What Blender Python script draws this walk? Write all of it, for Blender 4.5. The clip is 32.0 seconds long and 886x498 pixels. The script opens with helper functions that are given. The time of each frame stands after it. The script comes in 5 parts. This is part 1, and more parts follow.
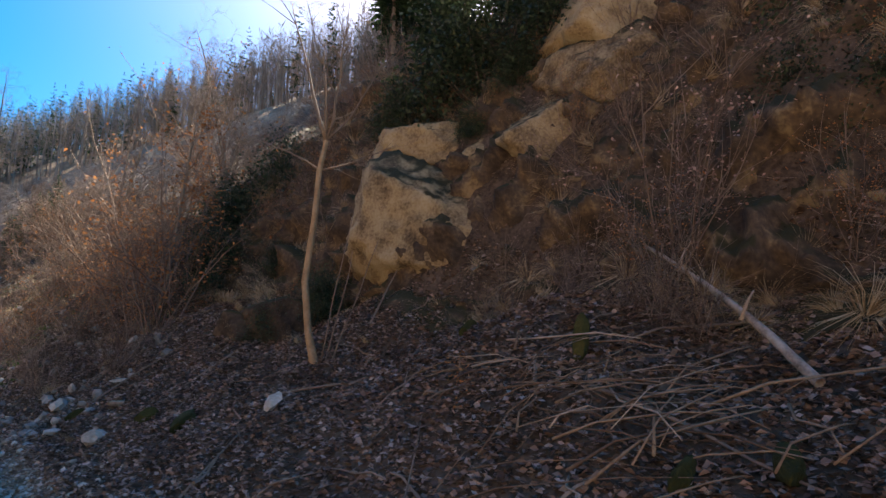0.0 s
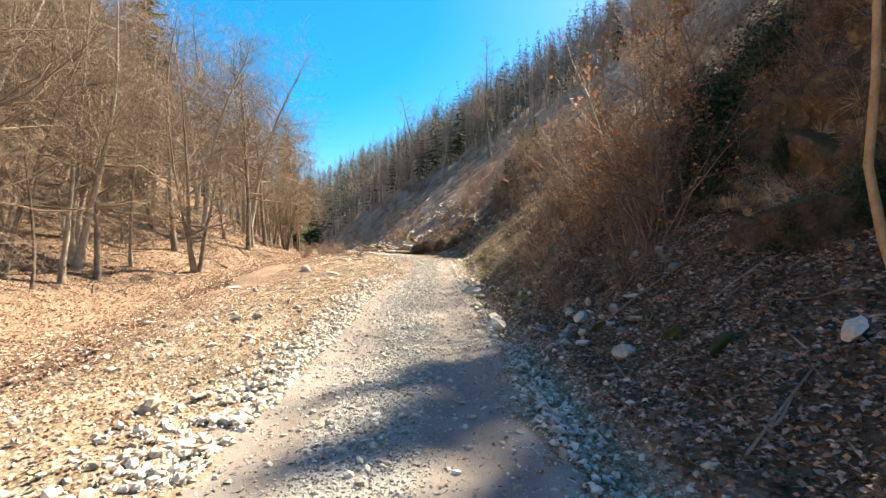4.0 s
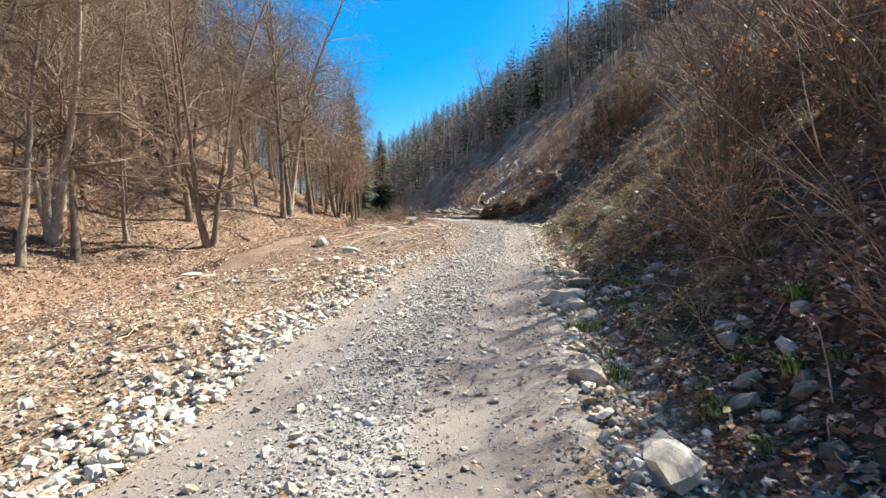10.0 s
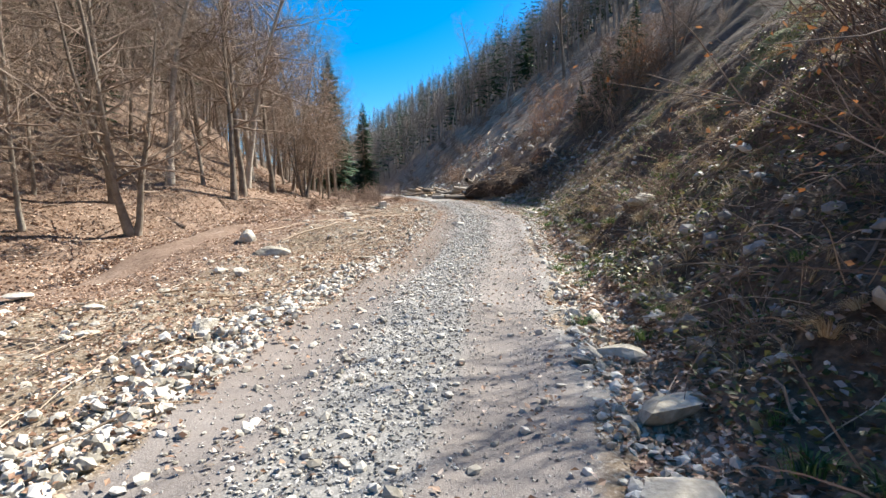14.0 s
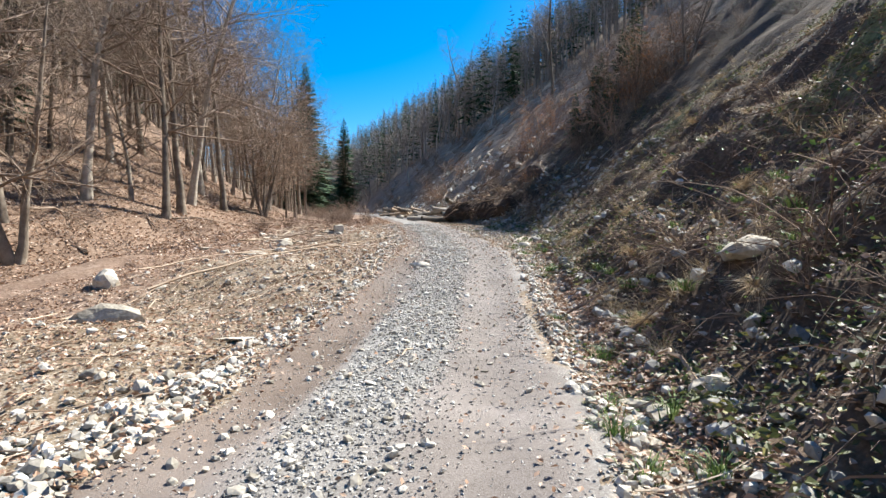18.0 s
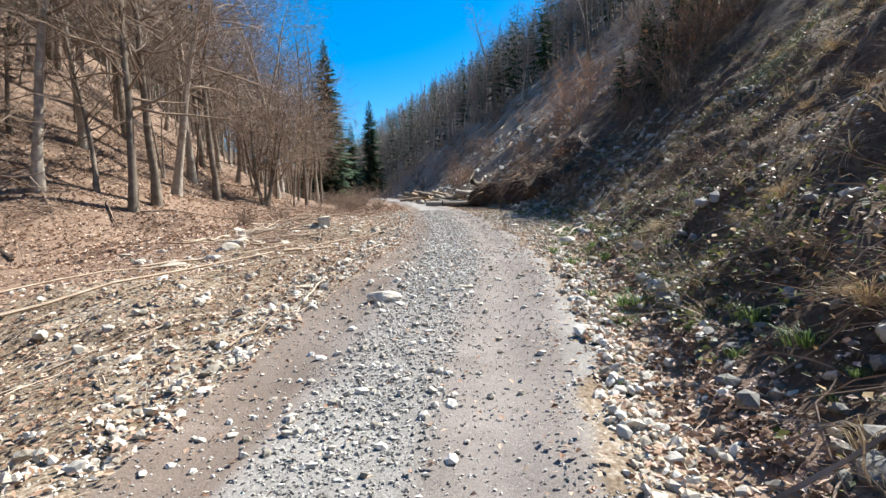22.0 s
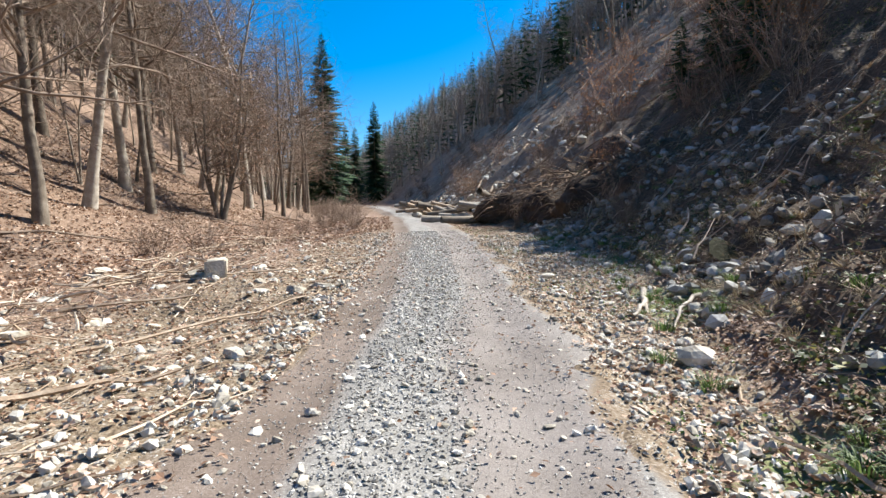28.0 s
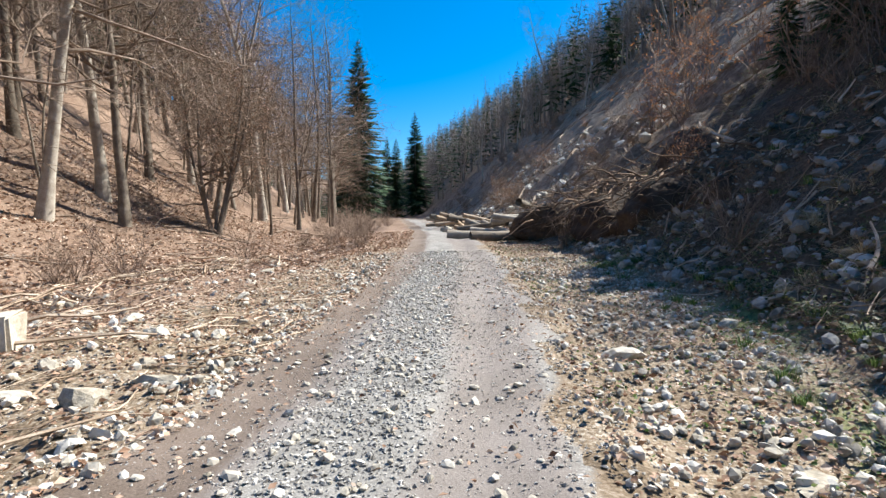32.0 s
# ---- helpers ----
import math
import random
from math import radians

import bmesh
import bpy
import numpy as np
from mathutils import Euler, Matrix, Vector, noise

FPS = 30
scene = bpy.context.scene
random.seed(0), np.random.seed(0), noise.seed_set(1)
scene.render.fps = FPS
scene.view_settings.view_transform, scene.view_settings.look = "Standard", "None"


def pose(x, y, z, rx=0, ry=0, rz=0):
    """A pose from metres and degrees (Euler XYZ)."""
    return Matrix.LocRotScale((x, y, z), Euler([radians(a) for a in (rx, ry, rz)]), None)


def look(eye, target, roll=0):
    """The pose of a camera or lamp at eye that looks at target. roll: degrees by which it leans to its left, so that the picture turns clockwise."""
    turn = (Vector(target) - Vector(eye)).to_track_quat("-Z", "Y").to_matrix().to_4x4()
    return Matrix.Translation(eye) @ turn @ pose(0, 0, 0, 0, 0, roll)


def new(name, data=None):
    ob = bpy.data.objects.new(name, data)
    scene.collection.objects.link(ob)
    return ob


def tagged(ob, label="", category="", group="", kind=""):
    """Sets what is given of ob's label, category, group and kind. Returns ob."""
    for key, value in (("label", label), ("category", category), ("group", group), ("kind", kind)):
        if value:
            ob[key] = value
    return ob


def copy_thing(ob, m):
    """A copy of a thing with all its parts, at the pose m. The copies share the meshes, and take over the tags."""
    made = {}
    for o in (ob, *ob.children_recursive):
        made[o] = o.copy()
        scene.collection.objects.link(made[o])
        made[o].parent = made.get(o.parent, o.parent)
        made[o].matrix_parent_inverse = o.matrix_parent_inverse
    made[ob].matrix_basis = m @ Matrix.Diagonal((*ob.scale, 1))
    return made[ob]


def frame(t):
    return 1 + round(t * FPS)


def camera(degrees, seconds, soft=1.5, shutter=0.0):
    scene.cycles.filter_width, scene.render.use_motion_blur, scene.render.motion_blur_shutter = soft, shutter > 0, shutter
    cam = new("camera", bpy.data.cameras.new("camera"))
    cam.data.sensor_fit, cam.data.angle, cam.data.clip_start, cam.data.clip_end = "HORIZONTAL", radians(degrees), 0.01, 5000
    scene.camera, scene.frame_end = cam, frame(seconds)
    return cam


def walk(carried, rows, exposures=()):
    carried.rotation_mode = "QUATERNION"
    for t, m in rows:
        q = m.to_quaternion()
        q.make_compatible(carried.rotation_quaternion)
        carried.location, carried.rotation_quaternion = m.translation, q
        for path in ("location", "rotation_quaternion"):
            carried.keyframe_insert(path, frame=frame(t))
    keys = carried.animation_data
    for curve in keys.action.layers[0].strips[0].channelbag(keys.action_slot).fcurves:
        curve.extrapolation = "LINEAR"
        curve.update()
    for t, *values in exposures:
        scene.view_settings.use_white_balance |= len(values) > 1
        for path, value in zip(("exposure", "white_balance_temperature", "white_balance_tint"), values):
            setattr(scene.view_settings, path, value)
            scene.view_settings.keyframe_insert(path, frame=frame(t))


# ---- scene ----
# Camera path: seconds, x, y, z, heading, pitch, lean
ROWS = [
    (0, 0.130, -1.300, 1.800, -46.18, 11.49, -0.31),
    (0.5, 0.130, -1.300, 1.800, -49.81, 12.92, 1.34),
    (1, 0.130, -1.300, 1.800, -51.22, 13.28, 1.75),
    (1.5, 0.130, -1.300, 1.800, -53.09, 12.89, 1.75),
    (2, 0.130, -1.300, 1.800, -52.78, 12.28, 1.13),
    (2.5, 0.130, -1.300, 1.800, -45.90, 11.57, -0.12),
    (3, 0.100, -1.000, 1.810, -34.34, 8.74, 2.97),
    (3.5, 0.010, -0.280, 1.740, -13.75, 7.65, 5.70),
    (4, -0.000, -0.000, 1.828, -1.62, 3.25, -0.63),
    (4.5, 0.105, 0.963, 1.849, 0.69, 3.84, -0.13),
    (6.5, 0.425, 4.336, 1.851, 4.83, 0.50, -0.94),
    (7, 0.445, 5.081, 1.956, 6.78, 0.45, -0.64),
    (7.5, 0.521, 5.786, 2.000, 6.50, 0.84, -2.30),
    (8, 0.500, 6.436, 2.012, 7.29, -0.12, -1.75),
    (8.5, 0.541, 7.091, 2.019, 6.81, -0.69, -1.55),
    (9, 0.558, 7.661, 2.072, 6.97, -0.38, -1.75),
    (9.5, 0.536, 8.365, 2.133, 6.62, 0.06, -0.91),
    (10, 0.573, 9.010, 2.203, 6.42, -0.06, -1.43),
    (10.5, 0.515, 9.733, 2.241, 6.86, -0.92, -0.38),
    (11, 0.541, 10.370, 2.277, 5.70, -1.42, -0.79),
    (11.5, 0.520, 11.002, 2.288, 5.10, -1.93, -0.07),
    (12, 0.516, 11.751, 2.335, 6.82, -4.04, 0.09),
    (12.5, 0.500, 12.425, 2.425, 8.57, -4.17, -0.22),
    (13, 0.481, 13.070, 2.543, 8.15, -3.31, -1.49),
    (13.5, 0.532, 13.681, 2.638, 6.56, -2.27, -3.73),
    (14, 0.625, 14.102, 2.773, 5.23, -2.55, -1.43),
    (14.5, 0.748, 14.835, 2.795, 5.00, -2.24, -1.60),
    (16.5, 0.733, 17.139, 3.008, 6.93, -1.70, 1.05),
    (17, 0.756, 17.821, 3.099, 6.53, -2.56, 0.14),
    (17.5, 0.714, 18.487, 3.178, 5.76, -1.42, 0.88),
    (18, 0.736, 19.164, 3.197, 3.56, -0.66, -0.48),
    (18.5, 0.733, 19.803, 3.236, 3.41, -0.88, 0.49),
    (19, 0.769, 20.435, 3.284, 3.84, -2.48, 0.19),
    (19.5, 0.780, 20.982, 3.362, 4.39, -1.60, -0.55),
    (20, 0.741, 21.505, 3.440, 4.44, -0.14, 0.77),
    (20.5, 0.813, 22.093, 3.427, 3.04, 0.75, -0.36),
    (21, 0.871, 22.547, 3.442, 2.50, 0.08, -0.21),
    (21.5, 0.973, 23.278, 3.449, 4.15, -1.66, -0.75),
    (22, 0.964, 24.202, 3.501, 6.97, -2.30, -1.76),
    (22.5, 0.926, 24.980, 3.573, 9.28, -2.54, -1.16),
    (23, 0.925, 25.592, 3.656, 11.27, -3.34, -1.96),
    (23.5, 0.868, 26.232, 3.736, 10.06, -2.07, 0.02),
    (24, 0.860, 26.807, 3.783, 8.65, 0.09, -1.28),
    (24.5, 0.776, 27.388, 3.793, 10.17, 0.66, 1.70),
    (25, 0.735, 27.983, 3.796, 9.00, -1.94, 0.56),
    (25.5, 0.713, 28.557, 3.847, 7.95, -1.21, -0.55),
    (27.5, 0.592, 30.875, 4.274, 7.43, -2.46, -2.18),
    (28, 0.584, 31.533, 4.306, 7.82, -1.77, -1.05),
    (28.5, 0.655, 32.185, 4.316, 7.18, -1.33, -2.20),
    (29, 0.687, 32.743, 4.377, 8.47, -0.15, -2.26),
    (29.5, 0.678, 33.310, 4.462, 9.05, 1.00, -0.56),
    (30, 0.722, 33.920, 4.468, 9.03, 1.24, 0.16),
    (30.5, 0.664, 34.568, 4.476, 9.87, 0.63, 0.94),
    (31, 0.621, 35.177, 4.471, 10.55, -0.30, 0.05),
    (31.5, 0.588, 35.861, 4.499, 12.31, 0.01, 0.11),
    (32, 0.529, 36.458, 4.493, 12.32, -0.34, -0.66)]

cam = camera(76.19, 32.0)
walk(cam, [(t, pose(x, y, z, 90 + p, 0, h) @ pose(0, 0, 0, 0, 0, r)) for t, x, y, z, h, p, r in ROWS],
     exposures=[(0.0, 1.9, 7600, 14), (1.0, 2.5, 7400, 14), (2.0, 3.15, 7200, 14), (2.6, 3.5, 7200, 14), (3.0, 3.4, 7400, 14), (3.5, 2.4, 7900, 11), (4.0, 2.05, 8300, 8), (5.5, 1.92, 8000, 8), (7.0, 1.8, 7600, 8),
                (10.0, 1.62, 7000, 8), (13.0, 1.52, 6600, 8), (17.0, 1.44, 6400, 8), (32.0, 1.32, 6350, 8)])

# ---- light ----
SUN_AZ, SUN_EL = radians(-49), radians(46.5)      # heading from +y towards +x, height
world = bpy.data.worlds.new("World")
scene.world = world
world.use_nodes = True
wn = world.node_tree
sky = wn.nodes.new("ShaderNodeTexSky")
sky.sky_type, sky.sun_disc = "NISHITA", False
sky.sun_elevation, sky.sun_rotation = SUN_EL, -SUN_AZ
sky.air_density, sky.dust_density, sky.ozone_density = 1.0, 0.8, 2.0
hue = wn.nodes.new("ShaderNodeHueSaturation")
hue.inputs["Saturation"].default_value = 1.72
wn.links.new(sky.outputs[0], hue.inputs["Color"])
wn.links.new(hue.outputs[0], wn.nodes["Background"].inputs[0])
wn.nodes["Background"].inputs[1].default_value = 0.076
sun_data = bpy.data.lights.new("sun", "SUN")
sun_data.energy, sun_data.angle, sun_data.color = 5.0, radians(0.53), (1.0, 0.95, 0.87)
sun = new("sun", sun_data)
to_sun = Vector((-math.sin(SUN_AZ) * math.cos(SUN_EL), math.cos(SUN_AZ) * math.cos(SUN_EL), math.sin(SUN_EL)))
sun.matrix_world = look(to_sun * 300, (0, 0, 0))

# ---- materials ----


def surface(name, stops, scale=4.0, rough=0.9, bump=0.3, fine=40.0, vary=0.25, island=False, spec=0.2, trans=None):
    """A matt natural surface: two scales of noise through a colour ramp, shifted piece by piece."""
    m = bpy.data.materials.new(name)
    m.use_nodes = True
    t = m.node_tree
    b = t.nodes["Principled BSDF"]
    n1, n2 = t.nodes.new("ShaderNodeTexNoise"), t.nodes.new("ShaderNodeTexNoise")
    co = t.nodes.new("ShaderNodeTexCoord")
    n1.inputs["Scale"].default_value, n1.inputs["Detail"].default_value = scale, 5
    n2.inputs["Scale"].default_value, n2.inputs["Detail"].default_value = fine, 4
    geo = t.nodes.new("ShaderNodeNewGeometry")
    obi = t.nodes.new("ShaderNodeObjectInfo")
    t.links.new(co.outputs["Object"], n1.inputs["Vector"])
    t.links.new(co.outputs["Object"], n2.inputs["Vector"])
    rnd = geo.outputs["Random Per Island"] if island else obi.outputs["Random"]
    a = t.nodes.new("ShaderNodeMath")
    a.operation = "MULTIPLY_ADD"
    t.links.new(n2.outputs["Fac"], a.inputs[0])
    a.inputs[1].default_value = 0.5
    s = t.nodes.new("ShaderNodeMath")
    s.operation = "MULTIPLY_ADD"
    t.links.new(n1.outputs["Fac"], s.inputs[0])
    s.inputs[1].default_value = 1.0
    s.inputs[2].default_value = -0.25
    t.links.new(s.outputs[0], a.inputs[2])
    v = t.nodes.new("ShaderNodeMath")
    v.operation = "MULTIPLY_ADD"
    t.links.new(rnd, v.inputs[0])
    v.inputs[1].default_value = vary * 2
    c = t.nodes.new("ShaderNodeMath")
    c.operation = "SUBTRACT"
    t.links.new(a.outputs[0], c.inputs[0])
    c.inputs[1].default_value = vary
    t.links.new(c.outputs[0], v.inputs[2])
    ramp = t.nodes.new("ShaderNodeValToRGB")
    e = ramp.color_ramp.elements
    while len(e) < len(stops):
        e.new(0.5)
    for el, (p, col) in zip(e, stops):
        el.position, el.color = p, (*col, 1)
    t.links.new(v.outputs[0], ramp.inputs[0])
    t.links.new(ramp.outputs[0], b.inputs["Base Color"])
    b.inputs["Roughness"].default_value = rough
    b.inputs["Specular IOR Level"].default_value = spec
    if bump:
        bp = t.nodes.new("ShaderNodeBump")
        bp.inputs["Strength"].default_value, bp.inputs["Distance"].default_value = bump, 0.03
        t.links.new(a.outputs[0], bp.inputs["Height"])
        t.links.new(bp.outputs[0], b.inputs["Normal"])
    if trans:
        tr = t.nodes.new("ShaderNodeBsdfTranslucent")
        t.links.new(ramp.outputs[0], tr.inputs[0])
        mx = t.nodes.new("ShaderNodeMixShader")
        mx.inputs[0].default_value = trans
        t.links.new(b.outputs[0], mx.inputs[1])
        t.links.new(tr.outputs[0], mx.inputs[2])
        t.links.new(mx.outputs[0], t.nodes["Material Output"].inputs[0])
    return m


M_STONE = surface("pale_limestone", [(0.15, (0.224, 0.202, 0.162)), (0.5, (0.431, 0.398, 0.342)), (0.85, (0.616, 0.594, 0.538))], 3, 0.85, 0.4, 30, 0.3, True)
M_STONE_OB = surface("limestone_block", [(0.15, (0.218, 0.190, 0.144)), (0.5, (0.437, 0.391, 0.316)), (0.85, (0.644, 0.604, 0.529))], 3, 0.85, 0.6, 25, 0.2)
M_GRAVEL = surface("grey_gravel", [(0.1, (0.13, 0.122, 0.112)), (0.5, (0.285, 0.272, 0.252)), (0.9, (0.52, 0.50, 0.465))], 8, 0.9, 0.2, 60, 0.35, True)
# limestone in a lower tone that carries the shade on the bank
M_DARKSTONE = surface("shaded_stone", [(0.15, (0.10, 0.10, 0.09)), (0.5, (0.24, 0.23, 0.21)), (0.85, (0.42, 0.41, 0.38))], 3, 0.8, 0.5, 25, 0.3, True)
M_LEAF = surface("beech_leaf_litter", [(0.1, (0.15, 0.08, 0.045)), (0.4, (0.31, 0.195, 0.13)), (0.7, (0.45, 0.32, 0.235)), (0.95, (0.68, 0.58, 0.48))], 2, 0.7, 0, 20, 0.4, True, 0.3, 0.15)
# darker than the beech litter: the bank's shade is mixed into this colour
M_LEAFDARK = surface("shaded_leaf_litter", [(0.1, (0.060, 0.036, 0.024)), (0.4, (0.160, 0.101, 0.071)), (0.7, (0.286, 0.197, 0.152)), (0.95, (0.455, 0.364, 0.312))], 2, 0.6, 0, 20, 0.4, True, 0.35, 0.1)
M_COPPER = surface("copper_beech_leaf", [(0.1, (0.20, 0.08, 0.03)), (0.5, (0.40, 0.17, 0.065)), (0.9, (0.55, 0.28, 0.12))], 2, 0.6, 0, 20, 0.35, True, 0.3, 0.3)
M_BARK = surface("grey_bark", [(0.1, (0.07, 0.055, 0.04)), (0.45, (0.17, 0.14, 0.11)), (0.75, (0.27, 0.235, 0.19)), (0.95, (0.36, 0.33, 0.28))], 3, 0.9, 0.8, 30, 0.2)
M_BARKPALE = surface("pale_bark", [(0.1, (0.13, 0.11, 0.09)), (0.5, (0.33, 0.29, 0.24)), (0.9, (0.52, 0.48, 0.42))], 4, 0.85, 0.6, 30, 0.15)
M_TWIG = surface("twig_bark", [(0.1, (0.10, 0.076, 0.058)), (0.5, (0.215, 0.163, 0.123)), (0.9, (0.35, 0.275, 0.217))], 2, 0.9, 0, 20, 0.2)
M_STICK = surface("bleached_wood", [(0.1, (0.15, 0.105, 0.07)), (0.5, (0.34, 0.255, 0.18)), (0.9, (0.55, 0.46, 0.36))], 5, 0.85, 0.3, 60, 0.35, True)
M_FAR = surface("far_branches", [(0.1, (0.13, 0.105, 0.088)), (0.5, (0.25, 0.21, 0.178)), (0.9, (0.37, 0.32, 0.275))], 0.3, 0.9, 0, 3, 0.3, True)
M_SOIL = surface("dark_soil", [(0.1, (0.02, 0.014, 0.01)), (0.5, (0.06, 0.042, 0.03)), (0.9, (0.14, 0.10, 0.07))], 2, 0.95, 0.8, 12, 0.1)
M_BIRCH = surface("birch_bark", [(0.2, (0.075, 0.059, 0.046)), (0.36, (0.255, 0.203, 0.158)), (0.6, (0.413, 0.343, 0.277)), (0.9, (0.510, 0.441, 0.370))], 9, 0.7, 0.4, 40, 0.05)
M_IVY = surface("evergreen_leaves", [(0.1, (0.010, 0.022, 0.010)), (0.5, (0.028, 0.05, 0.022)), (0.9, (0.07, 0.10, 0.05))], 1, 0.5, 0, 20, 0.35, True, 0.4, 0.15)
M_SHRUB = surface("shrub_stem", [(0.1, (0.094, 0.064, 0.049)), (0.5, (0.209, 0.151, 0.115)), (0.9, (0.355, 0.277, 0.219))], 2, 0.9, 0, 20, 0.3, True)
M_STRAW = surface("dry_grass", [(0.1, (0.22, 0.14, 0.07)), (0.5, (0.42, 0.31, 0.18)), (0.9, (0.60, 0.50, 0.34))], 2, 0.8, 0, 20, 0.35, True, 0.25, 0.2)
M_NEEDLE = surface("spruce_needles", [(0.1, (0.010, 0.027, 0.013)), (0.5, (0.027, 0.062, 0.027)), (0.9, (0.062, 0.112, 0.050))], 1, 0.7, 0, 20, 0.35, True, 0.25, 0.1)
M_GREEN = surface("green_herbs", [(0.1, (0.03, 0.06, 0.015)), (0.5, (0.09, 0.15, 0.04)), (0.9, (0.22, 0.28, 0.10))], 1, 0.6, 0, 20, 0.4, True, 0.3, 0.25)
M_MOSS = surface("moss", [(0.1, (0.013, 0.017, 0.004)), (0.5, (0.041, 0.043, 0.013)), (0.9, (0.081, 0.077, 0.025))], 6, 0.95, 0.8, 50, 0.2)
M_ROCK = surface("ochre_sandstone", [(0.18, (0.05, 0.037, 0.023)), (0.36, (0.17, 0.122, 0.068)), (0.52, (0.325, 0.245, 0.135)), (0.75, (0.42, 0.345, 0.21)), (0.97, (0.48, 0.425, 0.31))], 2.6, 0.9, 1.0, 24, 0.1)
M_ROCKDARK = surface("weathered_cliff", [(0.2, (0.018, 0.015, 0.011)), (0.45, (0.06, 0.045, 0.032)), (0.62, (0.11, 0.078, 0.05)), (0.8, (0.25, 0.185, 0.10))], 2.6, 0.95, 1.0, 17, 0.1)
M_ROOT = surface("root_wood", [(0.1, (0.06, 0.04, 0.03)), (0.5, (0.18, 0.12, 0.08)), (0.9, (0.36, 0.26, 0.17))], 4, 0.9, 0.6, 30, 0.25)



def mossy(m, amount=0.62):
    """Lets moss and dead leaves settle where the rock lies flat."""
    t = m.node_tree
    b = t.nodes["Principled BSDF"]
    old = b.inputs["Base Color"].links[0].from_socket
    geo, sep, nz = t.nodes.new("ShaderNodeNewGeometry"), t.nodes.new("ShaderNodeSeparateXYZ"), t.nodes.new("ShaderNodeTexNoise")
    nz.inputs["Scale"].default_value, nz.inputs["Detail"].default_value = 2.3, 6
    co = t.nodes.new("ShaderNodeTexCoord")
    t.links.new(co.outputs["Object"], nz.inputs["Vector"])
    t.links.new(geo.outputs["Normal"], sep.inputs[0])
    ad = t.nodes.new("ShaderNodeMath")
    ad.operation = "MULTIPLY_ADD"
    t.links.new(nz.outputs["Fac"], ad.inputs[0])
    ad.inputs[1].default_value = 1.1
    t.links.new(sep.outputs["Z"], ad.inputs[2])
    mr = t.nodes.new("ShaderNodeMapRange")
    mr.inputs["From Min"].default_value, mr.inputs["From Max"].default_value = amount + 0.3, amount + 0.5
    t.links.new(ad.outputs[0], mr.inputs["Value"])
    mx = t.nodes.new("ShaderNodeMix")
    mx.data_type = "RGBA"
    t.links.new(mr.outputs[0], mx.inputs[0])
    t.links.new(old, mx.inputs[6])
    mx.inputs[7].default_value = (0.045, 0.042, 0.02, 1)
    t.links.new(mx.outputs[2], b.inputs["Base Color"])


mossy(M_ROCK, 0.8)
mossy(M_ROCKDARK, 0.7)

# ---- ground shape ----


HALF = 1.45     # half the road's width


def road_z(y):
    return np.interp(y, [-60, 0, 4, 9, 12, 15, 19, 22, 25, 28, 31, 33.5, 36.5, 50, 62, 80, 100, 150, 400], [-2.5, 0.2, 0.42, 0.78, 1.02, 1.38, 1.80, 2.00, 2.13, 2.37, 2.84, 3.02, 3.14, 4.1, 4.95, 6.2, 7.5, 10.5, 22])


def road_x(y):
    return np.interp(y, [-60, 4, 15, 23, 31, 35, 38, 45, 50, 62, 75, 100, 150, 240, 400], [-0.5, -0.42, -0.25, 0.06, 0.13, -0.1, -0.45, -1.5, -2.4, -5.2, -9, -17, -35, -80, -160])


def toe_right(y):
    return np.interp(y, [-60, 8, 12, 16, 20, 28, 34, 38, 43, 48, 52, 56, 62, 75, 106, 150, 180, 240, 400], [1.75, 1.75, 1.6, 1.6, 1.85, 2.1, 2.3, 2.7, 2.9, 2.2, 1.2, 0.3, -1.4, -5.2, -12.5, -27.5, -40, -67, -150])


def gully(y):
    return np.interp(y, [-60, 12, 30, 40, 46, 55, 75, 106, 150, 240, 400], [-11, -12, -14.5, -13, -10.8, -9.4, -14.2, -27.5, -47.5, -95, -180])


def wob(x, y, s, k=0):
    """Cheap smooth waves, about -1 to 1."""
    return (np.sin(x * s + 1.7 * np.sin(y * s * 0.63 + k) + k) + np.sin(y * s * 1.13 - 1.3 * np.sin(x * s * 0.71 - k) + 2 * k)) * 0.5


def lumps(x, y):
    """Humps and hollows of the slipped bank, in metres."""
    ridge = 1 - np.abs(wob(x, y, 1.5, 8))
    return 0.34 * (ridge - 0.62) + 0.15 * wob(x, y, 3.6, 9) + 0.07 * wob(x, y, 8.3, 10)


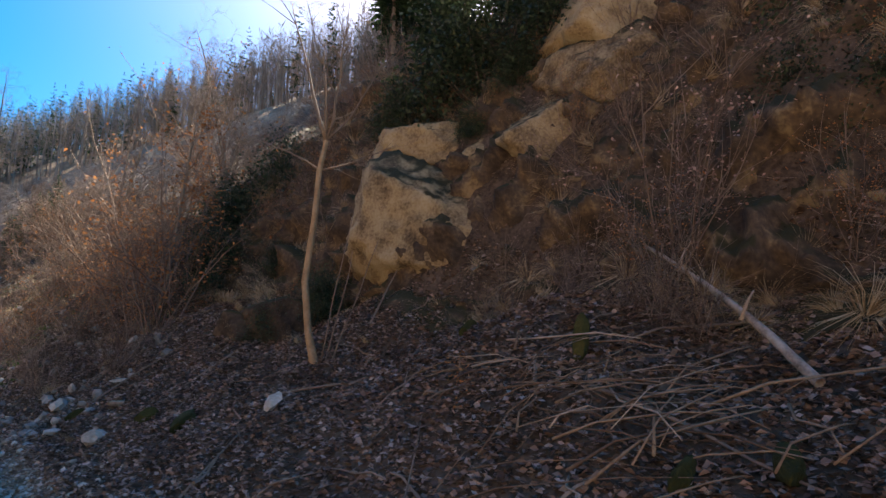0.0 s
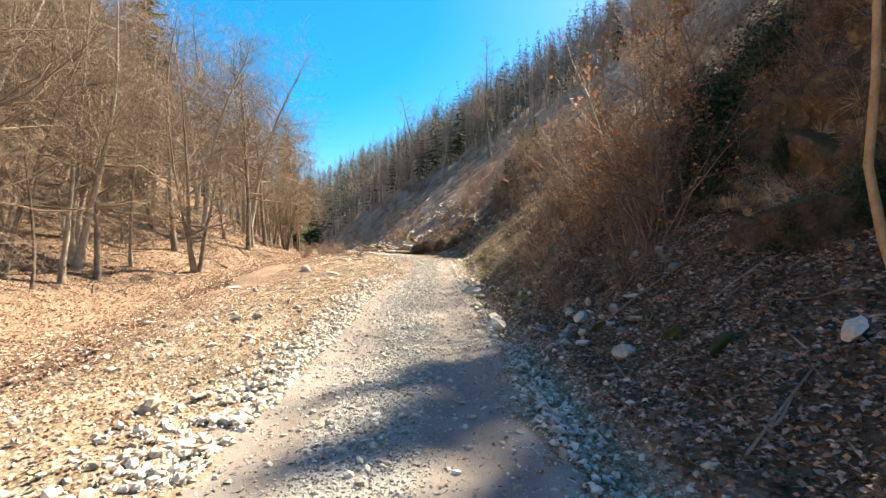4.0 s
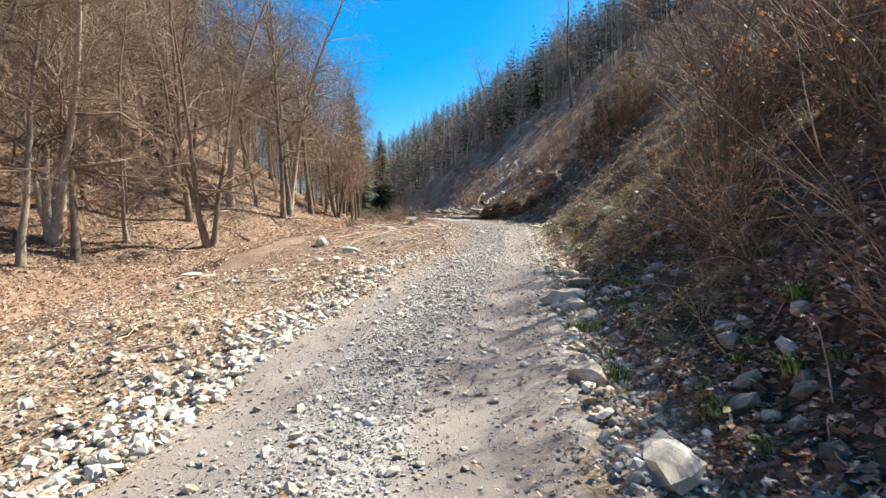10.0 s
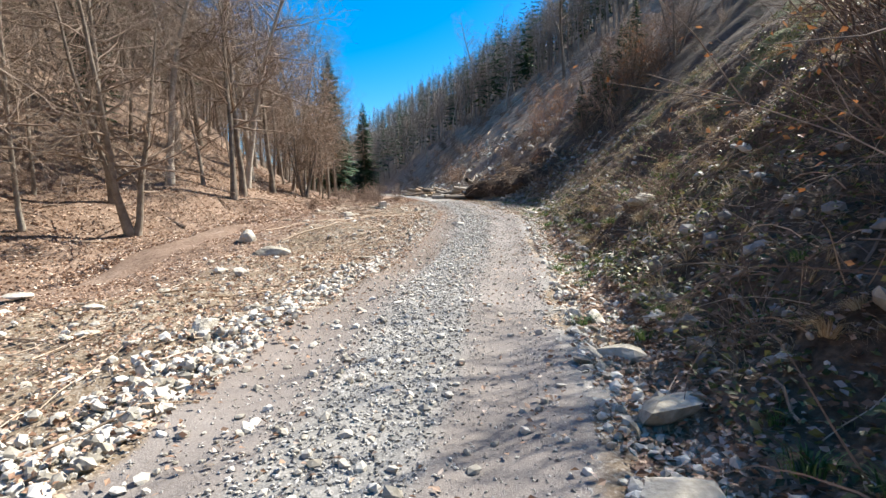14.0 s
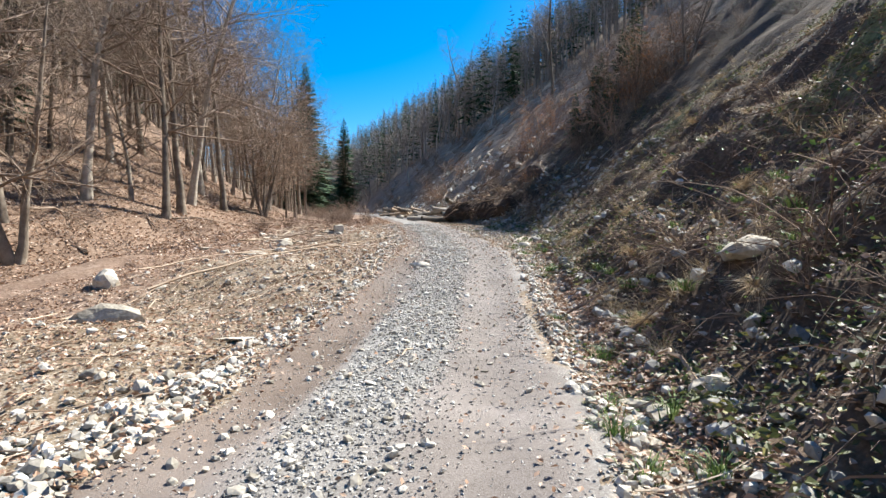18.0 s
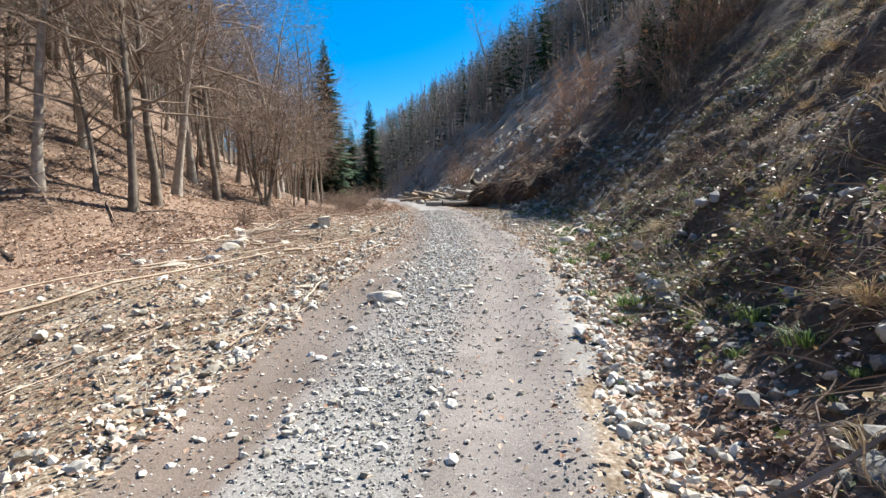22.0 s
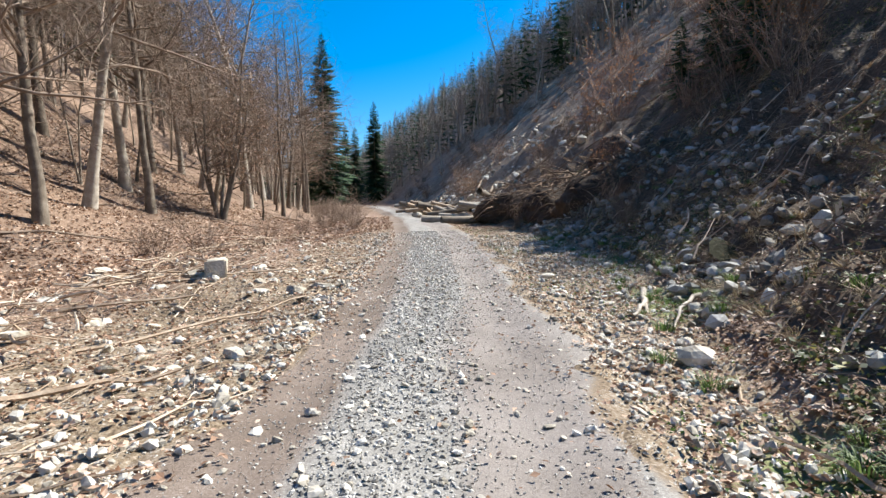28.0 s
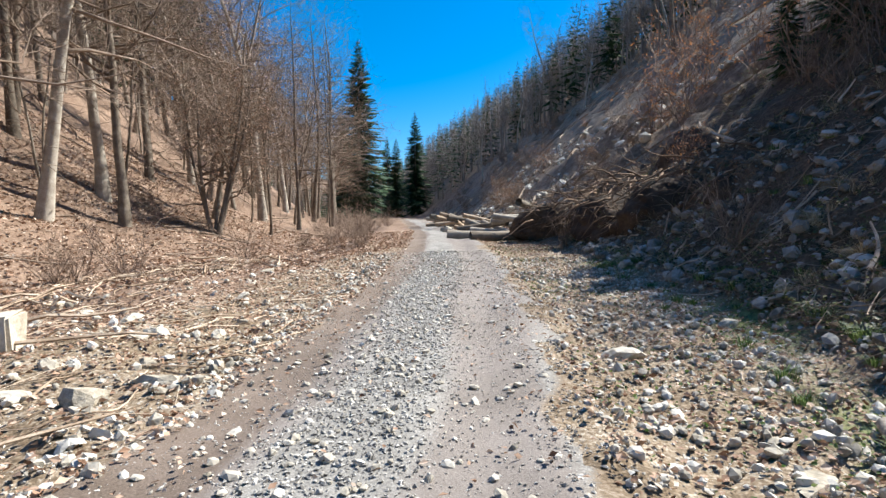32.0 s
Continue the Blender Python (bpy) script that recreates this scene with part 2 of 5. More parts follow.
def height(x, y):
    x, y = np.asarray(x, float), np.asarray(y, float)
    z = road_z(y)
    c = road_x(y)
    # left: verge, gully, wooded slope
    d = c - HALF - x
    g = gully(y)
    span = np.maximum(c - HALF - g, 2.0)
    depth = np.interp(y, [-60, 8, 14, 30, 36, 40, 46, 55, 75], [1.7, 1.6, 1.5, 1.4, 0.9, 0.35, 0.0, 0.3, 0.4])
    start = np.interp(y, [-60, 10, 16, 24, 40, 60], [0.15, 0.2, 0.42, 0.5, 0.5, 0.4])
    u = np.clip((d / span - start) / (1 - start), 0, 1)
    left = -depth * u * u * (3 - 2 * u) + 0.10 * np.clip(d, 0, 1.5) * wob(x, y, 1.1, 1) - 0.085 * np.clip(d, 0, 6) * np.interp(y, [0, 6, 24, 32, 40], [0.5, 1, 1, 0.4, 0])
    e = np.maximum(g - x, 0)
    left = left + np.interp(e, [0, 3, 7, 12, 20, 40, 80, 160], [0, 0.5, 1.8, 5.0, 11.5, 28, 58, 80]) + 0.35 * np.clip(e / 8, 0, 1) * wob(x, y, 0.33, 2)
    # right: ditch, bank, hill
    r = x - c - HALF
    t = toe_right(y)
    q = np.maximum(x - t, 0)
    steep = np.interp(y, [-60, -6, 0, 9, 15, 60, 80], [0.9, 0.9, 1.0, 1.0, 1.0, 1.0, 0.95])
    hill = np.interp(q, [0, 0.5, 2.2, 5, 12, 30, 52, 70, 160], [0, 0.12, 1.45, 3.9, 10, 24, 41, 45, 30]) * steep
    # the cliff behind the ledge at the start
    k = np.clip((13.4 - y) / 3.2, 0, 1) * np.clip((y + 8) / 4, 0, 1)
    k = k * k * (3 - 2 * k)
    cliff = np.interp(q, [0, 0.6, 1.6, 3.6, 4.4, 5.4, 7.2, 12, 30, 52, 70, 160], [0, 0.15, 0.75, 2.0, 2.4, 5.0, 8.2, 10.2, 22, 41, 45, 30])
    hill = hill * (1 - k) + cliff * k
    hill = np.minimum(hill, np.interp(y, [-60, -30, -8, -3, 1, 3, 9, 16], [12, 8, 5.7, 6.0, 7.5, 8.8, 12, 70]))
    right = -0.14 * np.clip(r / 0.5, 0, 1) * np.clip((t - x) / 0.3 + 0.6, 0, 1) + hill + np.clip(q, 0, 3) * 0.09 * wob(x, y, 1.4, 3) + np.clip(q / 10, 0, 1) * (0.4 * wob(x, y, 0.21, 5) + 0.22 * wob(x, y, 0.83, 6))
    right = right + np.clip(q / 1.2, 0, 1) * np.clip((y - 11) / 4, 0, 1) * np.clip((70 - y) / 12, 0, 1) * np.clip((10 - q) / 4, 0, 1) * lumps(x, y)
    road = 0.03 * wob(x, y, 2.0, 4) - 0.045 * np.exp(-((np.abs(x - c + 0.06) - 0.84) / 0.28) ** 2)
    return z + np.where(d > 0, left, 0) + np.where(r > 0, right, 0) + np.where((d <= 0) & (r <= 0), road, 0)


def mesh_of(name, verts, faces, mats, smooth=True):
    me = bpy.data.meshes.new(name)
    verts, faces = np.asarray(verts, np.float32), np.asarray(faces, np.int32)
    n, k = faces.shape
    me.vertices.add(len(verts))
    me.vertices.foreach_set("co", verts.ravel())
    me.loops.add(n * k)
    me.loops.foreach_set("vertex_index", faces.ravel())
    me.polygons.add(n)
    me.polygons.foreach_set("loop_start", np.arange(0, n * k, k, dtype=np.int32))
    me.polygons.foreach_set("use_smooth", np.full(n, smooth))
    me.update(calc_edges=True)
    for m in mats if isinstance(mats, (list, tuple)) else [mats]:
        me.materials.append(m)
    return me


def part(name, me, parent, label=""):
    ob = new(name, me)
    ob.parent = parent
    return tagged(ob, label, kind="stuff" if name in ("stem", "twig", "tuft", "foliage", "withered_foliage", "crown", "limb", "root") else "")


def blend(name, layers, bump=0.6):
    """Ground material: named weights on the sheet choose between ramps of noise."""
    m = bpy.data.materials.new(name)
    m.use_nodes = True
    t = m.node_tree
    b = t.nodes["Principled BSDF"]
    co = t.nodes.new("ShaderNodeTexCoord")
    last, hgt = None, None
    for i, (attr, stops, scale, fine) in enumerate(layers):
        n1, n2 = t.nodes.new("ShaderNodeTexNoise"), t.nodes.new("ShaderNodeTexNoise")
        for n, s in ((n1, scale), (n2, fine)):
            n.inputs["Scale"].default_value, n.inputs["Detail"].default_value, n.inputs["Roughness"].default_value = s, 6, 0.65
            t.links.new(co.outputs["Object"], n.inputs["Vector"])
        a = t.nodes.new("ShaderNodeMath")
        a.operation = "MULTIPLY_ADD"
        t.links.new(n2.outputs["Fac"], a.inputs[0])
        a.inputs[1].default_value = 1.1
        h = t.nodes.new("ShaderNodeMath")
        h.operation = "MULTIPLY_ADD"
        t.links.new(n1.outputs["Fac"], h.inputs[0])
        h.inputs[1].default_value, h.inputs[2].default_value = 0.7, -0.4
        t.links.new(h.outputs[0], a.inputs[2])
        ramp = t.nodes.new("ShaderNodeValToRGB")
        e = ramp.color_ramp.elements
        while len(e) < len(stops):
            e.new(0.5)
        for el, (p, col) in zip(e, stops):
            el.position, el.color = p, (*col, 1)
        t.links.new(a.outputs[0], ramp.inputs[0])
        if last is None:
            last, hgt = ramp.outputs[0], a.outputs[0]
            continue
        at = t.nodes.new("ShaderNodeAttribute")
        at.attribute_name = attr
        # ragged border between layers
        w = t.nodes.new("ShaderNodeMath")
        w.operation = "MULTIPLY_ADD"
        t.links.new(n2.outputs["Fac"], w.inputs[0])
        w.inputs[1].default_value = 0.9
        w2 = t.nodes.new("ShaderNodeMath")
        w2.operation = "ADD"
        w2.inputs[1].default_value = -0.45
        t.links.new(at.outputs["Fac"], w2.inputs[0])
        t.links.new(w2.outputs[0], w.inputs[2])
        st = t.nodes.new("ShaderNodeMapRange")
        st.inputs["From Min"].default_value, st.inputs["From Max"].default_value = 0.35, 0.65
        t.links.new(w.outputs[0], st.inputs["Value"])
        mx = t.nodes.new("ShaderNodeMix")
        mx.data_type = "RGBA"
        t.links.new(st.outputs[0], mx.inputs[0])
        t.links.new(last, mx.inputs[6])
        t.links.new(ramp.outputs[0], mx.inputs[7])
        last = mx.outputs[2]
    t.links.new(last, b.inputs["Base Color"])
    b.inputs["Roughness"].default_value = 0.95
    b.inputs["Specular IOR Level"].default_value = 0.15
    bp = t.nodes.new("ShaderNodeBump")
    bp.inputs["Strength"].default_value, bp.inputs["Distance"].default_value = bump, 0.05
    t.links.new(hgt, bp.inputs["Height"])
    t.links.new(bp.outputs[0], b.inputs["Normal"])
    return m


M_GROUND = blend("woodland_ground", [
    ("", [(0.2, (0.082, 0.049, 0.033)), (0.45, (0.180, 0.121, 0.086)), (0.65, (0.279, 0.201, 0.149)), (0.85, (0.377, 0.303, 0.238))], 0.9, 14),
    ("w_verge", [(0.22, (0.055, 0.04, 0.026)), (0.42, (0.16, 0.118, 0.078)), (0.58, (0.27, 0.215, 0.155)), (0.68, (0.40, 0.36, 0.30)), (0.85, (0.52, 0.49, 0.43))], 1.3, 34),
    # bank layer: dark soil, taken darker still to hold the bank's shade
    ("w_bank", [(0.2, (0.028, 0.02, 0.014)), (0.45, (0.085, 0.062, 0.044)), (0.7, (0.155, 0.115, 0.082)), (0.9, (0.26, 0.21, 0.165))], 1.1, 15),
    ("w_clear", [(0.2, (0.11, 0.078, 0.053)), (0.45, (0.225, 0.168, 0.118)), (0.7, (0.35, 0.28, 0.205)), (0.9, (0.54, 0.49, 0.42))], 0.25, 3),
    ("w_green", [(0.2, (0.05, 0.055, 0.02)), (0.5, (0.13, 0.15, 0.06)), (0.8, (0.25, 0.26, 0.13))], 1.5, 14)])
M_ROAD = blend("gravel_road", [
    ("", [(0.2, (0.10, 0.084, 0.074)), (0.42, (0.175, 0.153, 0.137)), (0.62, (0.24, 0.213, 0.195)), (0.85, (0.38, 0.35, 0.325))], 0.9, 95),
    ("w_soil", [(0.2, (0.08, 0.061, 0.046)), (0.45, (0.145, 0.113, 0.091)), (0.65, (0.21, 0.168, 0.14)), (0.85, (0.34, 0.29, 0.25))], 1.1, 80),
    ("w_stone", [(0.2, (0.10, 0.096, 0.09)), (0.4, (0.19, 0.182, 0.168)), (0.6, (0.285, 0.272, 0.252)), (0.8, (0.46, 0.44, 0.405))], 2, 70),
    ("w_edge", [(0.22, (0.055, 0.04, 0.026)), (0.42, (0.16, 0.118, 0.078)), (0.58, (0.25, 0.2, 0.15)), (0.68, (0.36, 0.325, 0.275)), (0.85, (0.50, 0.47, 0.41))], 1.3, 34)], 0.35)


def axis(*runs):
    """Grid lines: (start, end, step) runs joined end to end."""
    out = []
    for a, b, s in runs:
        out += list(np.arange(a, b - 1e-6, s))
    return np.array(out + [runs[-1][1]])


def sheet(name, xs, ys, mat, zf):
    gx, gy = np.meshgrid(xs, ys)
    z = zf(gx, gy)
    n, m = gx.shape
    i = (np.arange(n - 1)[:, None] * m + np.arange(m - 1)[None]).ravel()
    me = mesh_of(name, np.stack([gx, gy, z], -1).reshape(-1, 3), np.stack([i, i + 1, i + m + 1, i + m], -1), mat)
    return me, gx.ravel(), gy.ravel()


def weight(me, name, w):
    a = me.attributes.new(name, "FLOAT", "POINT")
    a.data.foreach_set("value", np.clip(w, 0, 1).astype(np.float32))


xs = axis((-700, -200, 50), (-200, -80, 10), (-80, -30, 2.5), (-30, -14, 0.5), (-14, 8, 0.16), (8, 14, 0.4), (14, 70, 2), (70, 200, 13), (200, 700, 50))
ys = axis((-700, -60, 40), (-60, -10, 4), (-10, -2, 0.5), (-2, 50, 0.18), (50, 75, 0.4), (75, 130, 1.2), (130, 300, 4), (300, 800, 50))


def ground_z(x, y):
    c = road_x(y)
    near = np.clip(1 - np.maximum(np.abs(x + 4) - 10, 0) / 6, 0, 1) * (np.abs(y - 25) < 40)
    rough = near * (np.abs(x - c) > 1.25) * (0.035 * wob(x, y, 7.3, 1) + 0.025 * wob(x, y, 15.1, 2))
    under = np.where(np.abs(x - c) < 1.15, -0.06, 0.0)
    return height(x, y) + rough + under


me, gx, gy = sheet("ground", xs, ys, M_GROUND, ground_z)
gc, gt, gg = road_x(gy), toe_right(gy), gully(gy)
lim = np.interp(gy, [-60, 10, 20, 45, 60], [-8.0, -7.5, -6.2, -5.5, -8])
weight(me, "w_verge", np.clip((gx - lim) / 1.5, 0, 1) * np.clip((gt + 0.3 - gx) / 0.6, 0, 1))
# bank layer weaker from y 18 to 44, where sun reaches the slope
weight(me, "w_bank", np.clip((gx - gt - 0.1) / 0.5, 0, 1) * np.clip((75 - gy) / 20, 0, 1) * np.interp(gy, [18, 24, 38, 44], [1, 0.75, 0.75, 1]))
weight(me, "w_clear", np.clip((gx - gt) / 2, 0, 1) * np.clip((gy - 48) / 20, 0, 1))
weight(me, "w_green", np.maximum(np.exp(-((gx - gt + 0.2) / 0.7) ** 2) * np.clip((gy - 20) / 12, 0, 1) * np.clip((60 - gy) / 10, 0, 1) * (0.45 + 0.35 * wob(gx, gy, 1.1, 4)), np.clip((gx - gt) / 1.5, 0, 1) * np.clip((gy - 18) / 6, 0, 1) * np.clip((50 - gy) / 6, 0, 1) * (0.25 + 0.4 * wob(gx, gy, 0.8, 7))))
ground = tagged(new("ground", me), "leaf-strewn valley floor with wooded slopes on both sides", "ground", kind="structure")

# the road, a strip with ragged edges laid on the ground
ry = axis((-30, -2, 0.5), (-2, 50, 0.12), (50, 110, 0.5))
rs = np.linspace(-1, 1, 30)
gs, gy2 = np.meshgrid(rs, ry)
edge = 1.50 + 0.16 * wob(gy2, gs, 1.3, 1) + 0.10 * wob(gy2, gs, 5.1, 2)
rx = road_x(gy2) + gs * edge * np.where(gs > 0, 1.04, 1.0)
rz = height(rx, gy2) + 0.03 - 0.055 * np.abs(gs) ** 8
n_, m_ = gs.shape
i_ = (np.arange(n_ - 1)[:, None] * m_ + np.arange(m_ - 1)[None]).ravel()
me = mesh_of("road", np.stack([rx, gy2, rz], -1).reshape(-1, 3), np.stack([i_, i_ + 1, i_ + m_ + 1, i_ + m_], -1), M_ROAD)
off = (rx - road_x(gy2)).ravel()
patch = 0.25 * wob(off * 0 + gy2.ravel(), off, 0.9, 2)
weight(me, "w_soil", np.clip((-0.42 - off) / 0.25, 0, 1) * np.clip((gy2.ravel() - 14) / 8, 0.25, 1) * (0.75 + patch))
edge_wander = 0.16 * wob(gy2.ravel(), off * 0, 0.8, 3)
weight(me, "w_stone", np.maximum(np.exp(-((off + 0.08 + edge_wander) / 0.5) ** 4), np.clip((off - 1.05) / 0.25, 0, 1) * 0.8) * (0.8 + patch))
weight(me, "w_edge", np.clip((np.abs(gs.ravel()) - 0.80 + 0.10 * wob(gy2.ravel(), off, 2.3, 6)) / 0.16, 0, 1))
road = tagged(new("road", me), "pale gravel forest road with two worn wheel tracks", "road", kind="structure")

# ---- builders ----
rng = np.random.default_rng(7)


class Mesher:
    """Gathers quads."""

    def __init__(self):
        self.v, self.f, self.n = [], [], 0

    def add(self, v, f):
        v = np.asarray(v, float)
        self.v.append(v)
        self.f.append(np.asarray(f, int) + self.n)
        self.n += len(v)

    def tube(self, pts, radii, sides=5):
        pts = np.asarray(pts, float)
        d = np.gradient(pts, axis=0)
        d /= np.linalg.norm(d, axis=1)[:, None] + 1e-9
        ref = np.array([0.31, 0.95, 0.05]) if abs(d[0, 2]) > 0.7 else np.array([0.0, 0.0, 1.0])
        a = np.cross(d, ref)
        a /= np.linalg.norm(a, axis=1)[:, None] + 1e-9
        b = np.cross(d, a)
        th = np.arange(sides) * 2 * np.pi / sides
        ring = np.cos(th)[None, :, None] * a[:, None] + np.sin(th)[None, :, None] * b[:, None]
        v = pts[:, None] + ring * np.asarray(radii)[:, None, None]
        n = len(pts)
        i = np.arange(n - 1)[:, None] * sides + np.arange(sides)[None]
        j = np.arange(n - 1)[:, None] * sides + (np.arange(sides)[None] + 1) % sides
        self.add(v.reshape(-1, 3), np.stack([i, j, j + sides, i + sides], -1).reshape(-1, 4))
        if sides == 4:
            self.f.append(np.array([[3, 2, 1, 0]]) + self.n - n * sides)
            self.f.append(np.array([[0, 1, 2, 3]]) + self.n - sides)
        return self

    def mesh(self, name, mat, smooth=True):
        return mesh_of(name, np.concatenate(self.v), np.concatenate(self.f), mat, smooth)


def curve_points(p, d, length, n, bend, up, r):
    """A wandering line from p along d."""
    out = [np.array(p, float)]
    d = np.array(d, float)
    d /= np.linalg.norm(d)
    for _ in range(n):
        d = d + r.normal(0, bend, 3) + np.array([0, 0, up])
        d /= np.linalg.norm(d)
        out.append(out[-1] + d * length / n)
    return np.array(out)


def around(d, angle, turn):
    """A direction that leaves d by angle, turned about it."""
    d = np.asarray(d, float) / np.linalg.norm(d)
    a = np.cross(d, [0.3, 0.2, 0.93])
    a /= np.linalg.norm(a) + 1e-9
    b = np.cross(d, a)
    return d * math.cos(angle) + (a * math.cos(turn) + b * math.sin(turn)) * math.sin(angle)


def bare_tree(seed, tall, girth, stems=1, spread=0.12, limbs=16, twigs=(6, 5), first=0.3, lean=(0, 0), limb_len=0.3, sides=7, up=0.012, segs=(5, 3, 1)):
    """Trunk and crown of a leafless broad-leaved tree, base at the origin."""
    r = np.random.default_rng(seed)
    trunk, crown = Mesher(), Mesher()
    for s in range(stems):
        a = r.uniform(0, 6.28) if stems > 1 else 0
        k = spread * (0.6 + 0.8 * r.random()) if stems > 1 else 0
        d0 = np.array([math.cos(a) * k + lean[0], math.sin(a) * k + lean[1], 1.0])
        hgt = tall * (1 if s == 0 else r.uniform(0.65, 1.0))
        g = girth * (1 if s == 0 else r.uniform(0.6, 0.95))
        pts = curve_points((math.cos(a) * girth * 0.7 * (stems > 1), math.sin(a) * girth * 0.7 * (stems > 1), -0.25), d0, hgt, 11, 0.05, 0.03, r)
        u = np.linspace(0, 1, 12)
        rad = g * (1 - u) ** 0.75 * 0.92 + 0.012
        rad[0] *= 1.5
        rad[1] *= 1.08
        trunk.tube(pts, rad, sides)
        nl = max(4, limbs // stems + (2 if stems > 1 else 0))
        for i in range(nl):
            f = first + (1 - first) * (i + r.random() * 0.8) / nl
            f = min(f, 0.985)
            q = f * 11
            k0 = min(int(q), 10)
            p = pts[k0] + (pts[k0 + 1] - pts[k0]) * (q - k0)
            dd = pts[k0 + 1] - pts[k0]
            ln = hgt * limb_len * (1.15 - 0.75 * f) * r.uniform(0.7, 1.25)
            lp = curve_points(p, around(dd, r.uniform(0.85, 1.55), r.uniform(0, 6.28)), ln, segs[0], 0.2, up, r)
            lr = np.interp(q, range(12), rad) * 0.42 + 0.004
            crown.tube(lp, lr * np.linspace(1, 0.12, segs[0] + 1), 4 if segs[0] > 3 else 3)
            for _ in range(twigs[0]):
                w = r.uniform(0.16, 0.94) * segs[0]
                k1 = int(w)
                p1 = lp[k1] + (lp[k1 + 1] - lp[k1]) * (w - k1)
                t1 = curve_points(p1, around(lp[k1 + 1] - lp[k1], r.uniform(0.6, 1.35), r.uniform(0, 6.28)), ln * r.uniform(0.25, 0.55), segs[1], 0.22, up * 0.5, r)
                r1 = max(lr * 0.3, 0.0075)
                crown.tube(t1, r1 * np.linspace(1, 0.3, segs[1] + 1), 3)
                for _ in range(twigs[1]):
                    k2 = r.integers(1, segs[1] + 1)
                    t2 = curve_points(t1[k2], around(t1[k2] - t1[k2 - 1], r.uniform(0.4, 1.25), r.uniform(0, 6.28)), ln * r.uniform(0.12, 0.3), segs[2], 0.2, 0.01, r)
                    crown.tube(t2, max(r1 * 0.5, 0.0048) * np.linspace(1, 0.4, segs[2] + 1), 3)
    return trunk, crown


def leaf_quads(p, size, r, droop=0.5):
    """Small folded leaves at points p."""
    n = len(p)
    a = r.uniform(0, 6.28, n)
    t = np.stack([np.cos(a), np.sin(a), r.normal(0, droop, n)], -1)
    t /= np.linalg.norm(t, axis=1)[:, None]
    s = np.cross(t, r.normal(0, 1, (n, 3)) * 0.6 + [0, 0, 1])
    s /= np.linalg.norm(s, axis=1)[:, None] + 1e-9
    nn = np.cross(s, t)
    L = (size * r.uniform(0.6, 1.3, n))[:, None]
    v = np.stack([p - t * L * 0.5, p + s * L * 0.33 + nn * L * r.uniform(0.02, 0.22, (n, 1)), p + t * L * 0.55 + nn * L * r.uniform(-0.15, 0.2, (n, 1)), p - s * L * 0.33 + nn * L * r.uniform(0.02, 0.22, (n, 1))], 1)
    return v.reshape(-1, 3), np.arange(n * 4).reshape(-1, 4)


def conifer(seed, tall, wide, bare=0.12, whorl=0.55, arms=7):
    """Trunk and drooping sprays of a spruce."""
    r = np.random.default_rng(seed)
    trunk, crown = Mesher(), Mesher()
    u = np.linspace(0, 1, 8)
    trunk.tube(np.stack([0.1 * np.sin(u * 4 + seed), 0.1 * np.cos(u * 3 + seed), u * tall - 0.3], -1), tall * 0.013 * (1 - u) + 0.01, 7)
    z = tall * bare
    while z < tall * 0.985:
        f = (z / tall - bare) / (1 - bare)
        ln = wide * (1 - f) ** 0.8 * (0.55 + 0.45 * min(1, f * 6)) + 0.1
        for k in range(arms):
            a = r.uniform(0, 6.28)
            L = ln * r.uniform(0.65, 1.15)
            m = max(2, min(6, int(L / 0.45)))
            s = np.linspace(0, 1, m + 1)
            drop = 0.10 + 0.35 * (1 - f)
            line = np.stack([np.cos(a) * L * s, np.sin(a) * L * s, z + 0.10 * L * s * (f > 0.7) - drop * L * s ** 1.4 + 0.14 * L * s ** 3], -1)
            side = np.array([-np.sin(a), np.cos(a), 0])
            wd = L * 0.30 * (1 - 0.75 * s) * np.clip(s * 5, 0.25, 1) + 0.04
            jag = wd * r.uniform(0.55, 1.25, m + 1)
            jag2 = wd * r.uniform(0.55, 1.25, m + 1)
            left = line + side * jag[:, None] - np.array([0, 0, 1]) * (jag * r.uniform(0.25, 0.7))[:, None]
            right = line - side * jag2[:, None] - np.array([0, 0, 1]) * (jag2 * r.uniform(0.25, 0.7))[:, None]
            i = np.arange(m)
            # separate sprays with gaps between them
            for q, w in ((left, 1), (right, -1)):
                sweep = (line[1:] - line[:-1]) * 0.35
                v = np.stack([line[:-1], line[1:], q[1:] + sweep, q[:-1] * 0.6 + line[:-1] * 0.4 + sweep], 1).reshape(-1, 3)
                crown.add(v, np.arange(m * 4).reshape(-1, 4))
        z += whorl * r.uniform(0.75, 1.25) * (1 - 0.45 * f)
    tip = np.array([[0, 0, tall - 0.6], [0.1, 0, tall - 0.5], [0, 0, tall + 0.15], [-0.1, 0.03, tall - 0.5]])
    crown.add(tip, [[0, 1, 2, 3]])
    return trunk, crown


def thing(name, label, category, group, pieces, at=None, kind=""):
    """An Empty at the base with its parts."""
    base = tagged(new(name), label, category, group, kind)
    for pn, pm in pieces:
        part(pn, pm, base)
    if at is not None:
        base.matrix_basis = at
    return base


def on_ground(x, y, rz=0, scale=1.0, sink=0.0, rx=0, ry=0):
    return pose(x, y, float(height(x, y)) - sink, rx, ry, rz) @ Matrix.Diagonal((scale, scale, scale, 1))


def place(ob, x, y, rz=0, scale=1.0, sink=0.0, rx=0, ry=0):
    """A copy of a thing on the ground, turned and scaled."""
    c = copy_thing(ob, Matrix())
    c.matrix_basis = on_ground(x, y, rz, scale, sink, rx, ry)
    return c


